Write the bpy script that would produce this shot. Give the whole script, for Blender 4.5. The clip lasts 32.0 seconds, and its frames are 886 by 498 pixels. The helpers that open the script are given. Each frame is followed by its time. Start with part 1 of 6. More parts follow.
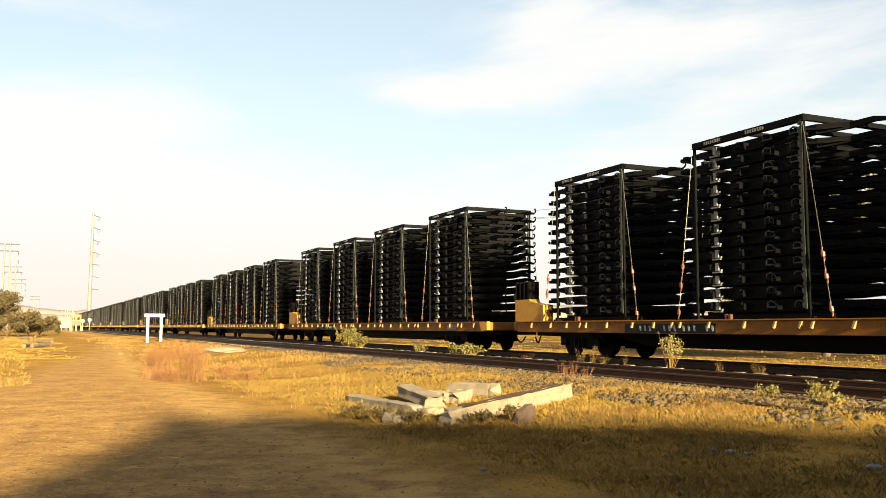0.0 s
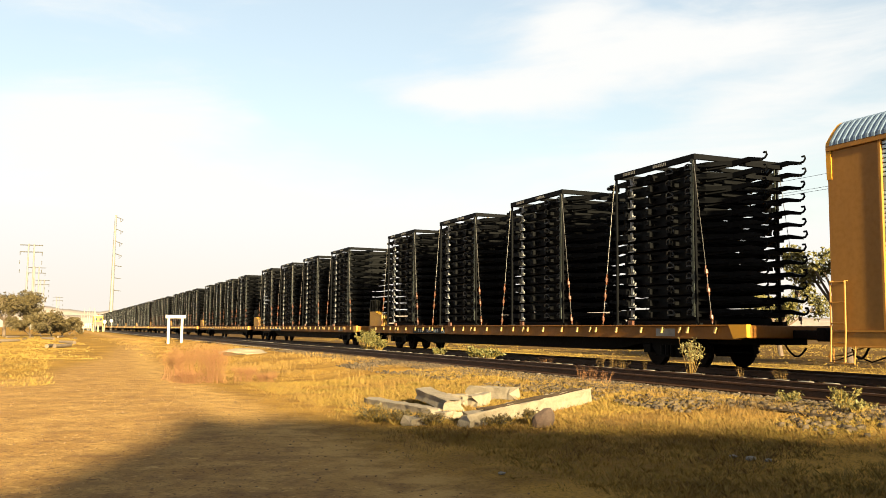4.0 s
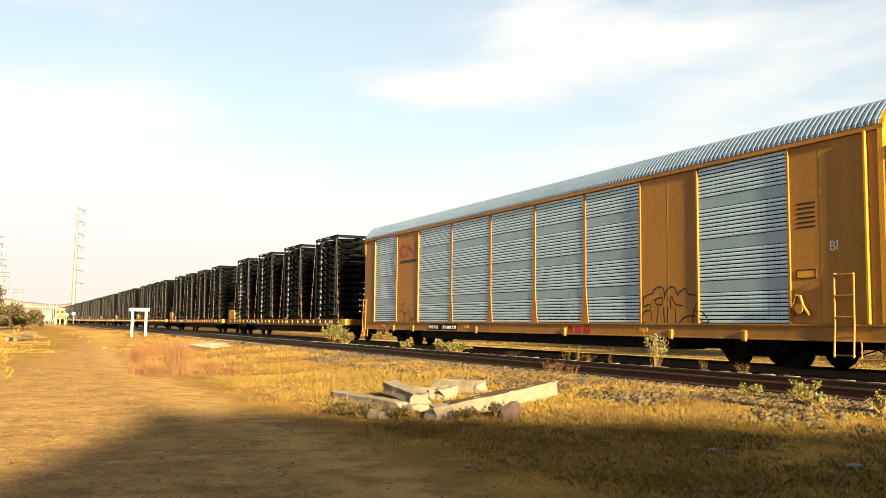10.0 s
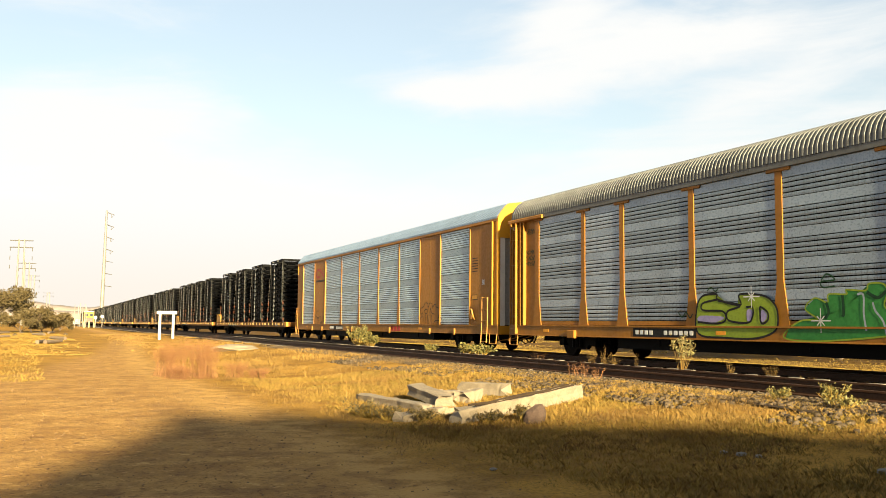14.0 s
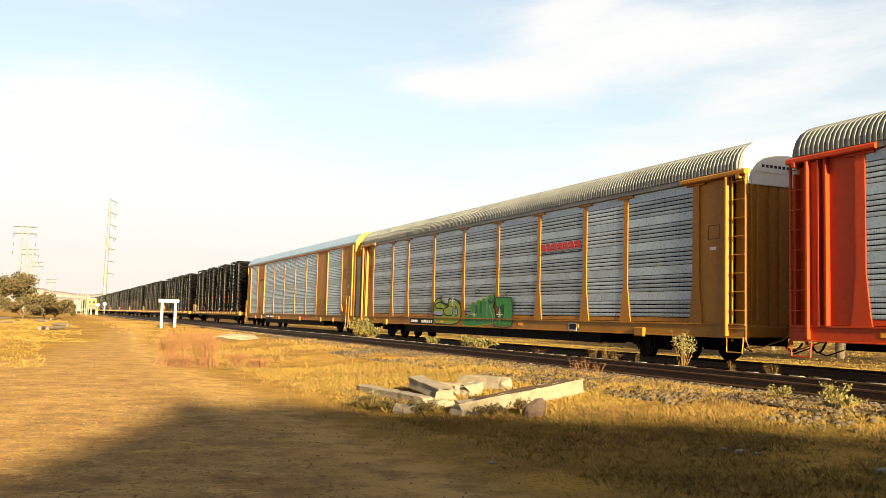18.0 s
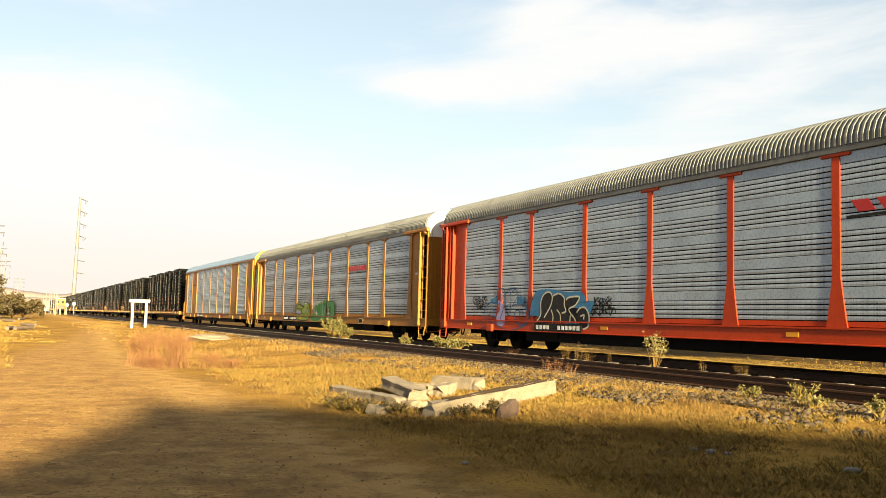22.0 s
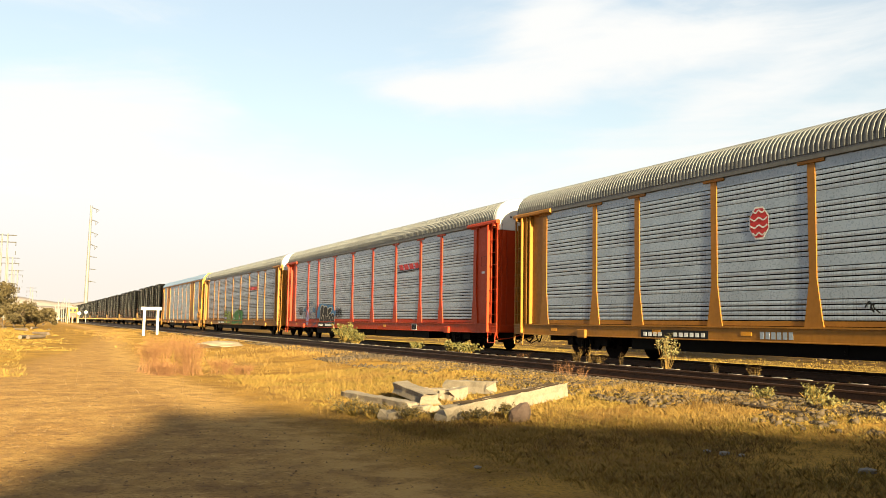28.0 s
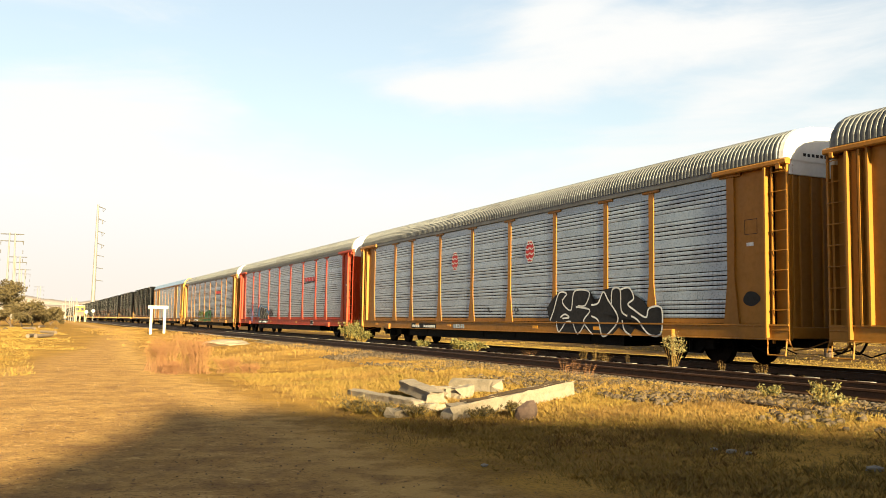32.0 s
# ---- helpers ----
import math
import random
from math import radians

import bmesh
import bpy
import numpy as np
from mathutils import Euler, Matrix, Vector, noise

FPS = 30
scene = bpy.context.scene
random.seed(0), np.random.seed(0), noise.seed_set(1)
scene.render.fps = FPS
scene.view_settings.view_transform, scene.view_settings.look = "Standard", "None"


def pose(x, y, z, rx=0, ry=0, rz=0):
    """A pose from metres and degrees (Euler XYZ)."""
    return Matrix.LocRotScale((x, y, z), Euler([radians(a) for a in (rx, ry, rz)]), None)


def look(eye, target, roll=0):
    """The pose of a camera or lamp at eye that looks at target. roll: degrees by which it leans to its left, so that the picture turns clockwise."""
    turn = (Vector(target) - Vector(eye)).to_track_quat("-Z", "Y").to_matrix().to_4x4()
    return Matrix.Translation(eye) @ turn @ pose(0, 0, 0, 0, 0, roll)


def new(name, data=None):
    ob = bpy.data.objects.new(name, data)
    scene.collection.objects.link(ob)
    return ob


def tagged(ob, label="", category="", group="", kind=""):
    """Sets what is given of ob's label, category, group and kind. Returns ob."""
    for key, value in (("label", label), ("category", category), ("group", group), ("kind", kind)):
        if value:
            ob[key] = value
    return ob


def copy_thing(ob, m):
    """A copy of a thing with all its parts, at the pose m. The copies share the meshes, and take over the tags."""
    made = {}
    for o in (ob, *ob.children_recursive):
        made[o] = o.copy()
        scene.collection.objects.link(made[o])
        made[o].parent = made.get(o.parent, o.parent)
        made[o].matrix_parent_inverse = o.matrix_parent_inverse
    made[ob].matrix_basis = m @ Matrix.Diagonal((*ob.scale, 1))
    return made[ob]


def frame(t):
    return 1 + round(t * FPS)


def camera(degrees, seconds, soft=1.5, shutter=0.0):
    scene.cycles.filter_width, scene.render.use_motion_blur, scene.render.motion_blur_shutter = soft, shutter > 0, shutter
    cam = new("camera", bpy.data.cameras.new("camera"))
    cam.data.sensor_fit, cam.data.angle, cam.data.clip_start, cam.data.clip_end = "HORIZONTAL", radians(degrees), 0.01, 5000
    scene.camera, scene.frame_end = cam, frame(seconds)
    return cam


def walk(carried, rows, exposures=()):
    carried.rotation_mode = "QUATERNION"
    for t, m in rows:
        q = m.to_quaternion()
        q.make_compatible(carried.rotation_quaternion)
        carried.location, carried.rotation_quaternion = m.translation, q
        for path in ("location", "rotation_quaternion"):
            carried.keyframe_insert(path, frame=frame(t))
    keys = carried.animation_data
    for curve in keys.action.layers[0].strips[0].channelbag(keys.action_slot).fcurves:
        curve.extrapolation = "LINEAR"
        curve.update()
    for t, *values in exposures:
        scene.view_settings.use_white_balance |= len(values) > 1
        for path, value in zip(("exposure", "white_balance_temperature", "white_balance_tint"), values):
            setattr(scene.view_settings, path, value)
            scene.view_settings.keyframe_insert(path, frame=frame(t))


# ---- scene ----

# ---------------------------------------------------------------- camera
EYE = (0.0, 0.0, 1.45)
cam = camera(53.10, 32.0, soft=0.75)
# seconds, yaw, pitch, roll of a hand-held camera that stands on one spot
PATH = [
    (0, 0.046, 5.032, -0.110),
    (0.5, 0.159, 4.922, -0.120),
    (1, 0.188, 4.720, -0.388),
    (1.5, 0.430, 4.795, -0.429),
    (2, 0.435, 4.665, -0.615),
    (2.5, 1.052, 4.797, -0.465),
    (3, 1.439, 4.799, -0.457),
    (3.5, 1.429, 5.303, -0.493),
    (5.5, 0.144, 4.891, -0.526),
    (6, -0.165, 5.046, -0.452),
    (6.5, -0.268, 4.786, -0.294),
    (7, -0.476, 5.017, -0.642),
    (7.5, -0.493, 4.750, -0.892),
    (8, -0.487, 5.186, -0.876),
    (8.5, -0.484, 5.043, -0.950),
    (9, -0.982, 5.044, -0.913),
    (9.5, -1.412, 4.981, -0.741),
    (10, -0.852, 4.836, -0.591),
    (10.5, -0.832, 4.674, -1.201),
    (11, -0.072, 4.526, -0.843),
    (11.5, -0.376, 4.390, -0.572),
    (12, -0.385, 4.698, -0.500),
    (12.5, 0.383, 4.438, -0.563),
    (13, 0.873, 4.324, -0.488),
    (13.5, 0.652, 4.717, -0.791),
    (14, 0.747, 4.996, -0.582),
    (14.5, 0.055, 4.873, -0.882),
    (16.5, 0.134, 4.552, -1.662),
    (17, 0.179, 4.596, -1.786),
    (17.5, 0.432, 4.493, -1.522),
    (18, 0.849, 4.531, -1.502),
    (18.5, 0.797, 4.849, -1.480),
    (19, 0.800, 5.088, -1.170),
    (19.5, 0.443, 5.088, -1.190),
    (20, 0.134, 5.256, -1.354),
    (20.5, 0.017, 5.315, -1.448),
    (21, 0.037, 4.853, -1.325),
    (21.5, -0.590, 4.915, -1.556),
    (22, -0.862, 4.617, -1.585),
    (22.5, -1.281, 4.625, -1.798),
    (23, -1.272, 4.402, -1.706),
    (23.5, -0.766, 4.520, -1.671),
    (24, -0.370, 4.587, -1.369),
    (24.5, -0.259, 4.667, -0.984),
    (25, -0.135, 5.243, -0.889),
    (25.5, -0.745, 5.378, -1.108),
    (27.5, -0.190, 5.059, -0.716),
    (28, -0.171, 4.878, -0.967),
    (28.5, -0.171, 4.876, -0.965),
    (29, -0.364, 4.929, -1.102),
    (29.5, -1.213, 4.661, -1.155),
    (30, -1.114, 4.743, -1.187),
    (30.5, -0.359, 4.684, -1.098),
    (31, -0.129, 4.656, -0.952),
    (31.5, 0.011, 4.785, -0.792),
    (32, 0.228, 4.754, -0.877)]
walk(cam, [(t, pose(*EYE, 90 + p, r, y)) for t, y, p, r in PATH], [(0.0, 2.5), (32.0, 2.5)])

# ---------------------------------------------------------------- world and sun
SUN_EL, SUN_YAW = 15.0, 21.0          # height of the sun; way in which its light travels


def node(nt, kind, **values):
    n = nt.nodes.new(kind)
    for k, v in values.items():
        if k in n.inputs:
            n.inputs[k].default_value = v
    return n


def link(nt, a, b):
    nt.links.new(a, b)


def maths(nt, op, a, b=None, c=None):
    n = nt.nodes.new("ShaderNodeMath")
    n.operation = op
    for i, v in enumerate((a, b, c)):
        if v is None:
            continue
        if isinstance(v, (int, float)):
            n.inputs[i].default_value = v
        else:
            link(nt, v, n.inputs[i])
    return n.outputs[0]


def smooth(nt, v, a, b, lo=0.0, hi=1.0):
    n = nt.nodes.new("ShaderNodeMapRange")
    n.interpolation_type = "SMOOTHSTEP"
    link(nt, v, n.inputs[0])
    for i, x in enumerate((a, b, lo, hi)):
        n.inputs[i + 1].default_value = x
    return n.outputs[0]


def mixed(nt, fac, a, b):
    n = nt.nodes.new("ShaderNodeMix")
    n.data_type = "RGBA"
    for sock, v in ((n.inputs[0], fac), (n.inputs[6], a), (n.inputs[7], b)):
        if isinstance(v, (int, float)):
            sock.default_value = v
        elif isinstance(v, tuple):
            sock.default_value = (*v, 1)
        else:
            link(nt, v, sock)
    return n.outputs[2]


def noise_of(nt, vec, scale, detail=4.0, rough=0.55, distort=0.0):
    n = node(nt, "ShaderNodeTexNoise", Scale=scale, Detail=detail, Roughness=rough, Distortion=distort)
    if vec is not None:
        link(nt, vec, n.inputs["Vector"])
    return n.outputs["Fac"]


def build_world():
    w = bpy.data.worlds.new("sky")
    scene.world = w
    w.use_nodes = True
    nt = w.node_tree
    nt.nodes.clear()
    sky = nt.nodes.new("ShaderNodeTexSky")
    sky.sky_type, sky.sun_disc = "NISHITA", False
    sky.sun_elevation, sky.sun_rotation = radians(SUN_EL), radians(180 - SUN_YAW)
    sky.air_density, sky.dust_density, sky.ozone_density = 1.2, 2.0, 1.5
    co = nt.nodes.new("ShaderNodeTexCoord").outputs["Generated"]
    sep = nt.nodes.new("ShaderNodeSeparateXYZ")
    link(nt, co, sep.inputs[0])
    x, y, z = sep.outputs
    az = maths(nt, "MULTIPLY", maths(nt, "ARCTAN2", maths(nt, "MULTIPLY", x, 1.0), y), 57.2958)   # degrees to the right
    el = maths(nt, "MULTIPLY", maths(nt, "ARCSINE", z), 57.2958)
    comb = nt.nodes.new("ShaderNodeCombineXYZ")
    link(nt, maths(nt, "ADD", maths(nt, "MULTIPLY", az, 0.035), maths(nt, "MULTIPLY", el, -0.03)), comb.inputs[0])
    link(nt, maths(nt, "MULTIPLY", el, 0.13), comb.inputs[1])
    n1 = noise_of(nt, comb.outputs[0], 1.6, 7.0, 0.62, 0.9)
    n2 = noise_of(nt, comb.outputs[0], 6.0, 5.0, 0.6, 0.4)

    def bank(a0, e0, wa, we, tilt=0.0, gain=1.0):
        c, s = math.cos(radians(tilt)), math.sin(radians(tilt))
        da, de = maths(nt, "SUBTRACT", az, a0), maths(nt, "SUBTRACT", el, e0)
        u = maths(nt, "DIVIDE", maths(nt, "ADD", maths(nt, "MULTIPLY", da, c), maths(nt, "MULTIPLY", de, s)), wa)
        v = maths(nt, "DIVIDE", maths(nt, "SUBTRACT", maths(nt, "MULTIPLY", de, c), maths(nt, "MULTIPLY", da, s)), we)
        r2 = maths(nt, "ADD", maths(nt, "MULTIPLY", u, u), maths(nt, "MULTIPLY", v, v))
        return maths(nt, "MULTIPLY", maths(nt, "EXPONENT", maths(nt, "MULTIPLY", r2, -1.0)), gain)

    # thin haze low down, and the larger cloud banks
    total = maths(nt, "ADD", smooth(nt, el, 12.5, 4.0, 0.0, 0.75), maths(nt, "MULTIPLY", maths(nt, "SUBTRACT", n1, 0.5), 1.05))
    for b in ((4.0, 15.0, 7.5, 1.5, -2.0, 0.62), (-2.2, 15.2, 3.0, 0.9, 0.0, 0.30), (9.5, 17.2, 5.0, 1.6, 25.0, 0.25), (-23.0, 12.3, 9.0, 2.1, 5.0, 0.75), (-17.0, 9.0, 10.0, 2.6, -6.0, 0.55),
              (6.5, 19.0, 4.5, 1.9, 30.0, 0.60), (12.5, 18.0, 7.0, 1.6, 0.0, 0.45), (21.0, 14.8, 10.0, 1.5, 16.0, 0.50), (24.0, 12.0, 9.0, 1.8, 12.0, 0.42), (19.0, 17.6, 9.0, 2.0, 8.0, 0.45),
              (12.0, 11.0, 8.0, 1.5, 4.0, 0.30), (-25.0, 19.2, 6.0, 1.5, 0.0, 0.28), (-11.0, 14.4, 5.0, 2.0, -20.0, -0.30), (-4.0, 11.6, 4.5, 1.8, -25.0, -0.32), (-8.0, 18.4, 9.0, 1.5, 0.0, -0.15), (11.5, 13.4, 3.0, 1.3, -10.0, -0.25)):
        total = maths(nt, "ADD", total, bank(*b))
    total = maths(nt, "ADD", total, maths(nt, "MULTIPLY", maths(nt, "SUBTRACT", n2, 0.5), 0.50))
    cover = maths(nt, "MULTIPLY", smooth(nt, total, -0.02, 0.72, 0.30, 0.98), smooth(nt, el, 45.0, 21.0, 0.60, 1.0))
    tint = mixed(nt, smooth(nt, el, 0.5, 8.0), (3.95, 3.62, 3.2), (3.95, 3.95, 3.85))
    toned = node(nt, "ShaderNodeVectorMath")
    toned.operation = "MULTIPLY"
    link(nt, sky.outputs[0], toned.inputs[0])
    toned.inputs[1].default_value = (1.0, 0.93, 0.85)
    bg = nt.nodes.new("ShaderNodeBackground")
    link(nt, mixed(nt, cover, toned.outputs[0], tint), bg.inputs[0])
    bg.inputs[1].default_value = 0.0450
    link(nt, bg.outputs[0], nt.nodes.new("ShaderNodeOutputWorld").inputs[0])


build_world()
sun = new("sun", bpy.data.lights.new("sun", "SUN"))
sun.data.energy, sun.data.angle, sun.data.color = 5.4, radians(1.9), (1.0, 0.82, 0.475)
sun.matrix_world = look((0, 0, 0), (-math.sin(radians(SUN_YAW)), math.cos(radians(SUN_YAW)), -math.tan(radians(SUN_EL))))

# ---------------------------------------------------------------- materials
def paint(name, col, col2=None, rough=0.6, metal=0.0, big=0.6, fine=14.0, bump=0.15, amount=0.7, island=False, streak=False, spec=0.4, grain=0.35, hatch=0.0):
    """A surface with broad stains, fine grain and relief."""
    m = bpy.data.materials.new(name)
    m.use_nodes = True
    nt = m.node_tree
    b = nt.nodes["Principled BSDF"]
    co = nt.nodes.new("ShaderNodeTexCoord").outputs["Object"]
    info = nt.nodes.new("ShaderNodeObjectInfo").outputs["Random"]
    mp = nt.nodes.new("ShaderNodeMapping")
    link(nt, co, mp.inputs[0])
    off = nt.nodes.new("ShaderNodeCombineXYZ")
    link(nt, maths(nt, "MULTIPLY", info, 37.0), off.inputs[0])
    link(nt, maths(nt, "MULTIPLY", info, 11.0), off.inputs[2])
    link(nt, off.outputs[0], mp.inputs[1])
    if streak:
        mp.inputs[3].default_value = (1.0, 1.0, 0.12)
    n1 = noise_of(nt, mp.outputs[0], big, 5.0, 0.6)
    n2 = noise_of(nt, co, fine, 6.0, 0.65)
    col2 = col2 or tuple(c * 0.62 for c in col)
    f = maths(nt, "MULTIPLY", smooth(nt, n1, 0.40, 0.68), amount)
    c = mixed(nt, f, col, col2)
    c = mixed(nt, maths(nt, "MULTIPLY", smooth(nt, n2, 0.38, 0.72), grain), c, tuple(v * 0.5 for v in col2))
    if hatch:
        hm = nt.nodes.new("ShaderNodeMapping")
        hm.inputs[3].default_value = (30.0, 1.0, 4.0)
        link(nt, co, hm.inputs[0])
        c = mixed(nt, maths(nt, "MULTIPLY", smooth(nt, noise_of(nt, hm.outputs[0], 1.0, 3.0, 0.6), 0.46, 0.62), hatch), c, tuple(v * 0.45 for v in col2))
    if island:
        isl = nt.nodes.new("ShaderNodeNewGeometry").outputs["Random Per Island"]
        c = mixed(nt, maths(nt, "MULTIPLY", isl, 0.75), c, col2)
    link(nt, c, b.inputs["Base Color"])
    link(nt, smooth(nt, n2, 0.2, 0.8, max(0.05, rough - 0.12), min(1.0, rough + 0.12)), b.inputs["Roughness"])
    b.inputs["Metallic"].default_value = metal
    b.inputs["Specular IOR Level"].default_value = spec
    if bump:
        bp = nt.nodes.new("ShaderNodeBump")
        bp.inputs["Strength"].default_value, bp.inputs["Distance"].default_value = bump, 0.02
        link(nt, n2, bp.inputs["Height"])
        link(nt, bp.outputs[0], b.inputs["Normal"])
    return m


CN_PAINT = paint("faded ochre car paint", (0.2901, 0.1309, 0.0212), (0.1840, 0.0834, 0.0156), 0.55, 0, 0.5, 9, 0.08, 0.9, streak=True, grain=0.2, spec=0.2)
YELLOW = paint("yellow car paint", (0.2535, 0.1067, 0.0120), (0.1667, 0.0720, 0.0107), 0.5, 0, 0.6, 9, 0.08, 0.8, streak=True, grain=0.2, spec=0.2)
GRIMY = paint("grimy brown-yellow paint", (0.2, 0.0992, 0.016), (0.112, 0.064, 0.0192), 0.65, 0, 1.2, 9, 0.1, 0.9, streak=True, grain=0.2, spec=0.2)
BRIGHT = paint("bright yellow end paint", (0.44, 0.205, 0.014), (0.33, 0.15, 0.014), 0.45, 0, 0.7, 9, 0.06, 0.5, streak=True, grain=0.12, spec=0.2)
ORANGE = paint("orange red car paint", (0.3328, 0.0309, 0.0028), (0.2218, 0.0202, 0.0025), 0.5, 0, 0.6, 9, 0.08, 0.7, streak=True, grain=0.18, spec=0.2)
GALV = paint("bright galvanised steel", (0.3904, 0.5312, 0.6370), (0.2806, 0.3875, 0.4810), 0.32, 0.12, 0.9, 20, 0.06, 0.6, streak=True, grain=0.15, spec=0.8, hatch=0.5)
GALV_OLD = paint("weathered galvanised steel", (0.1620, 0.2054, 0.2494), (0.1080, 0.1388, 0.1682), 0.32, 0.12, 0.8, 16, 0.08, 0.8, streak=True, grain=0.18, spec=0.8, hatch=0.6)
GALV_MID = paint("grey galvanised steel", (0.2806, 0.3375, 0.4030), (0.1769, 0.2063, 0.2470), 0.32, 0.12, 0.8, 16, 0.08, 0.75, streak=True, grain=0.18, spec=0.8, hatch=0.6)
BAND = paint("blue grey band sheet", (0.1647, 0.2375, 0.2860), (0.1281, 0.1812, 0.2210), 0.32, 0.1, 0.8, 16, 0.06, 0.6, streak=True, grain=0.12, spec=0.8)
ROOF = paint("galvanised roof sheet", (0.1069, 0.1496, 0.2204), (0.0784, 0.1103, 0.1574), 0.45, 0.1, 0.7, 12, 0.05, 0.5)
ROOF_OLD = paint("dull roof sheet", (0.1013, 0.1046, 0.1013), (0.0608, 0.0608, 0.0581), 0.55, 0.2, 0.7, 12, 0.06, 0.7)
WHITE = paint("white end cap paint", (0.5355, 0.5281, 0.5084), (0.4149, 0.4018, 0.3747), 0.5, 0, 0.8, 12, 0.05, 0.6, grain=0.12)
GREY_DOOR = paint("pale grey end door", (0.2470, 0.2520, 0.2470), (0.1714, 0.1714, 0.1663), 0.5, 0.1, 0.7, 10, 0.06, 0.8, streak=True)
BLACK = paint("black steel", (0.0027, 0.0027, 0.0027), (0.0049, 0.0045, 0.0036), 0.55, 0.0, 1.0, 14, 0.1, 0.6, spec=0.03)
CHASSIS = paint("black chassis coating", (0.0024, 0.0025, 0.0027), (0.0046, 0.0048, 0.0056), 0.6, 0.0, 1.5, 10, 0.04, 0.5, spec=0.04)
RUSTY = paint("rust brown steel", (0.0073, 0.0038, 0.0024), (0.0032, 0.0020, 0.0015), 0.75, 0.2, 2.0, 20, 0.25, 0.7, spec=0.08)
RAIL_TOP = paint("worn rail steel", (0.050, 0.0225, 0.0105), (0.024, 0.0120, 0.0060), 0.6, 0.2, 2.0, 20, 0.1, 0.6, spec=0.2)
DECK_ORANGE = paint("orange brown flatcar side", (0.1840, 0.0672, 0.0063), (0.1061, 0.0425, 0.0063), 0.6, 0, 0.6, 10, 0.08, 0.8, streak=True, grain=0.12, spec=0.2)
STAND = paint("ochre yellow steel", (0.3360, 0.1680, 0.0096), (0.2400, 0.1120, 0.0120), 0.55)
GUSSET = paint("cream stake pocket", (0.3280, 0.2184, 0.0840), (0.2520, 0.1512, 0.0504), 0.6)
SPACER = paint("dark grey-green spacer", (0.0385, 0.0434, 0.0364), (0.0140, 0.0154, 0.0140), 0.6, spec=0.15)
GLINT_MOUNT = paint("black mount in glint grey", (0.0230, 0.0238, 0.0248), (0.0081, 0.0081, 0.0086), 0.5, 0.1, spec=0.3)
BRACKET = paint("dull grey bracket", (0.1950, 0.1950, 0.1950), (0.0450, 0.0450, 0.0450), 0.5, 0.4)
CHAIN = paint("galvanised chain", (0.15, 0.14, 0.13), (0.08, 0.07, 0.064), 0.5, 0.6)
HOOK = paint("orange ratchet paint", (0.075, 0.022, 0.006), (0.035, 0.012, 0.005), 0.5)
PLATE_BLACK = paint("black number panel", (0.014, 0.014, 0.014), None, 0.6, spec=0.1)
INK_WHITE = paint("white lettering", (0.5664, 0.5664, 0.5530), None, 0.6)
INK_BLACK = paint("black spray paint", (0.015, 0.015, 0.016), None, 0.5, spec=0.1)
INK_RED = paint("red lettering", (0.3570, 0.0215, 0.0215), (0.2499, 0.0215, 0.0215), 0.5, spec=0.2)
INK_GREEN = paint("green spray paint", (0.0269, 0.1616, 0.0321), (0.0165, 0.0972, 0.0217), 0.5, spec=0.2)
INK_LIME = paint("lime spray paint", (0.1817, 0.2466, 0.0198), (0.1296, 0.1817, 0.0198), 0.5, spec=0.2)
INK_BLUE = paint("blue spray paint", (0.0279, 0.1315, 0.2630), (0.0211, 0.0826, 0.1795), 0.5, spec=0.2)
INK_LILAC = paint("lilac spray paint", (0.2717, 0.2331, 0.4014), (0.1944, 0.1817, 0.3240), 0.5, spec=0.2)
INK_DARK = paint("dark green spray paint", (0.006, 0.035, 0.012), None, 0.5, spec=0.2)
INK_NAVY = paint("navy spray paint", (0.02, 0.06, 0.14), None, 0.5, spec=0.2)
INK_CREAM = paint("cream spray paint", (0.4500, 0.4125, 0.3150), None, 0.5, spec=0.2)
INK_PALE = paint("pale spray paint", (0.2550, 0.2933, 0.3315), (0.1913, 0.2167, 0.2550), 0.5, spec=0.2)
CONCRETE = paint("weathered concrete", (0.185, 0.148, 0.102), (0.125, 0.1, 0.07), 0.85, 0, 2.5, 26, 0.6, 0.7)
SLEEPER = paint("pale concrete sleeper", (0.1672, 0.1512, 0.1256), (0.1008, 0.0880, 0.0712), 0.85, 0, 2.0, 24, 0.4, 0.7)
BAND_OLD = paint("smooth galvanised band", (0.2013, 0.2500, 0.3055), (0.1403, 0.1750, 0.2145), 0.30, 0.12, 0.8, 16, 0.04, 0.8, streak=True, grain=0.12, spec=0.8)
# near-black, so that the stones' colour also carries the shade under the train
SHADED_OILY_STONE = paint("oily ballast stone darkened for shade", (0.0187, 0.0138, 0.0099), (0.0077, 0.0055, 0.0044), 0.9, 0, 3.0, 30, 0.5, 0.6, island=True, spec=0.08)
REFLECTOR = paint("orange yellow reflector", (0.62, 0.25, 0.01), None, 0.45, spec=0.3)
SLEEPER_OLD = paint("dirty brown sleeper", (0.036, 0.025, 0.016), (0.020, 0.014, 0.010), 0.9, 0, 2.0, 24, 0.4, 0.7, spec=0.08)
CLOD = paint("dry earth clod", (0.17, 0.098, 0.04), (0.10, 0.058, 0.026), 0.95, 0, 3.0, 30, 0.3, 0.6, island=True)
STONE = paint("ballast stone", (0.10, 0.074, 0.048), (0.035, 0.026, 0.018), 0.9, 0, 3.0, 30, 0.5, 0.6, island=True, spec=0.08)
POST_WHITE = paint("white painted post", (0.335, 0.315, 0.275), (0.26, 0.235, 0.19), 0.6, 0, 2.0, 14, 0.1, 0.5)
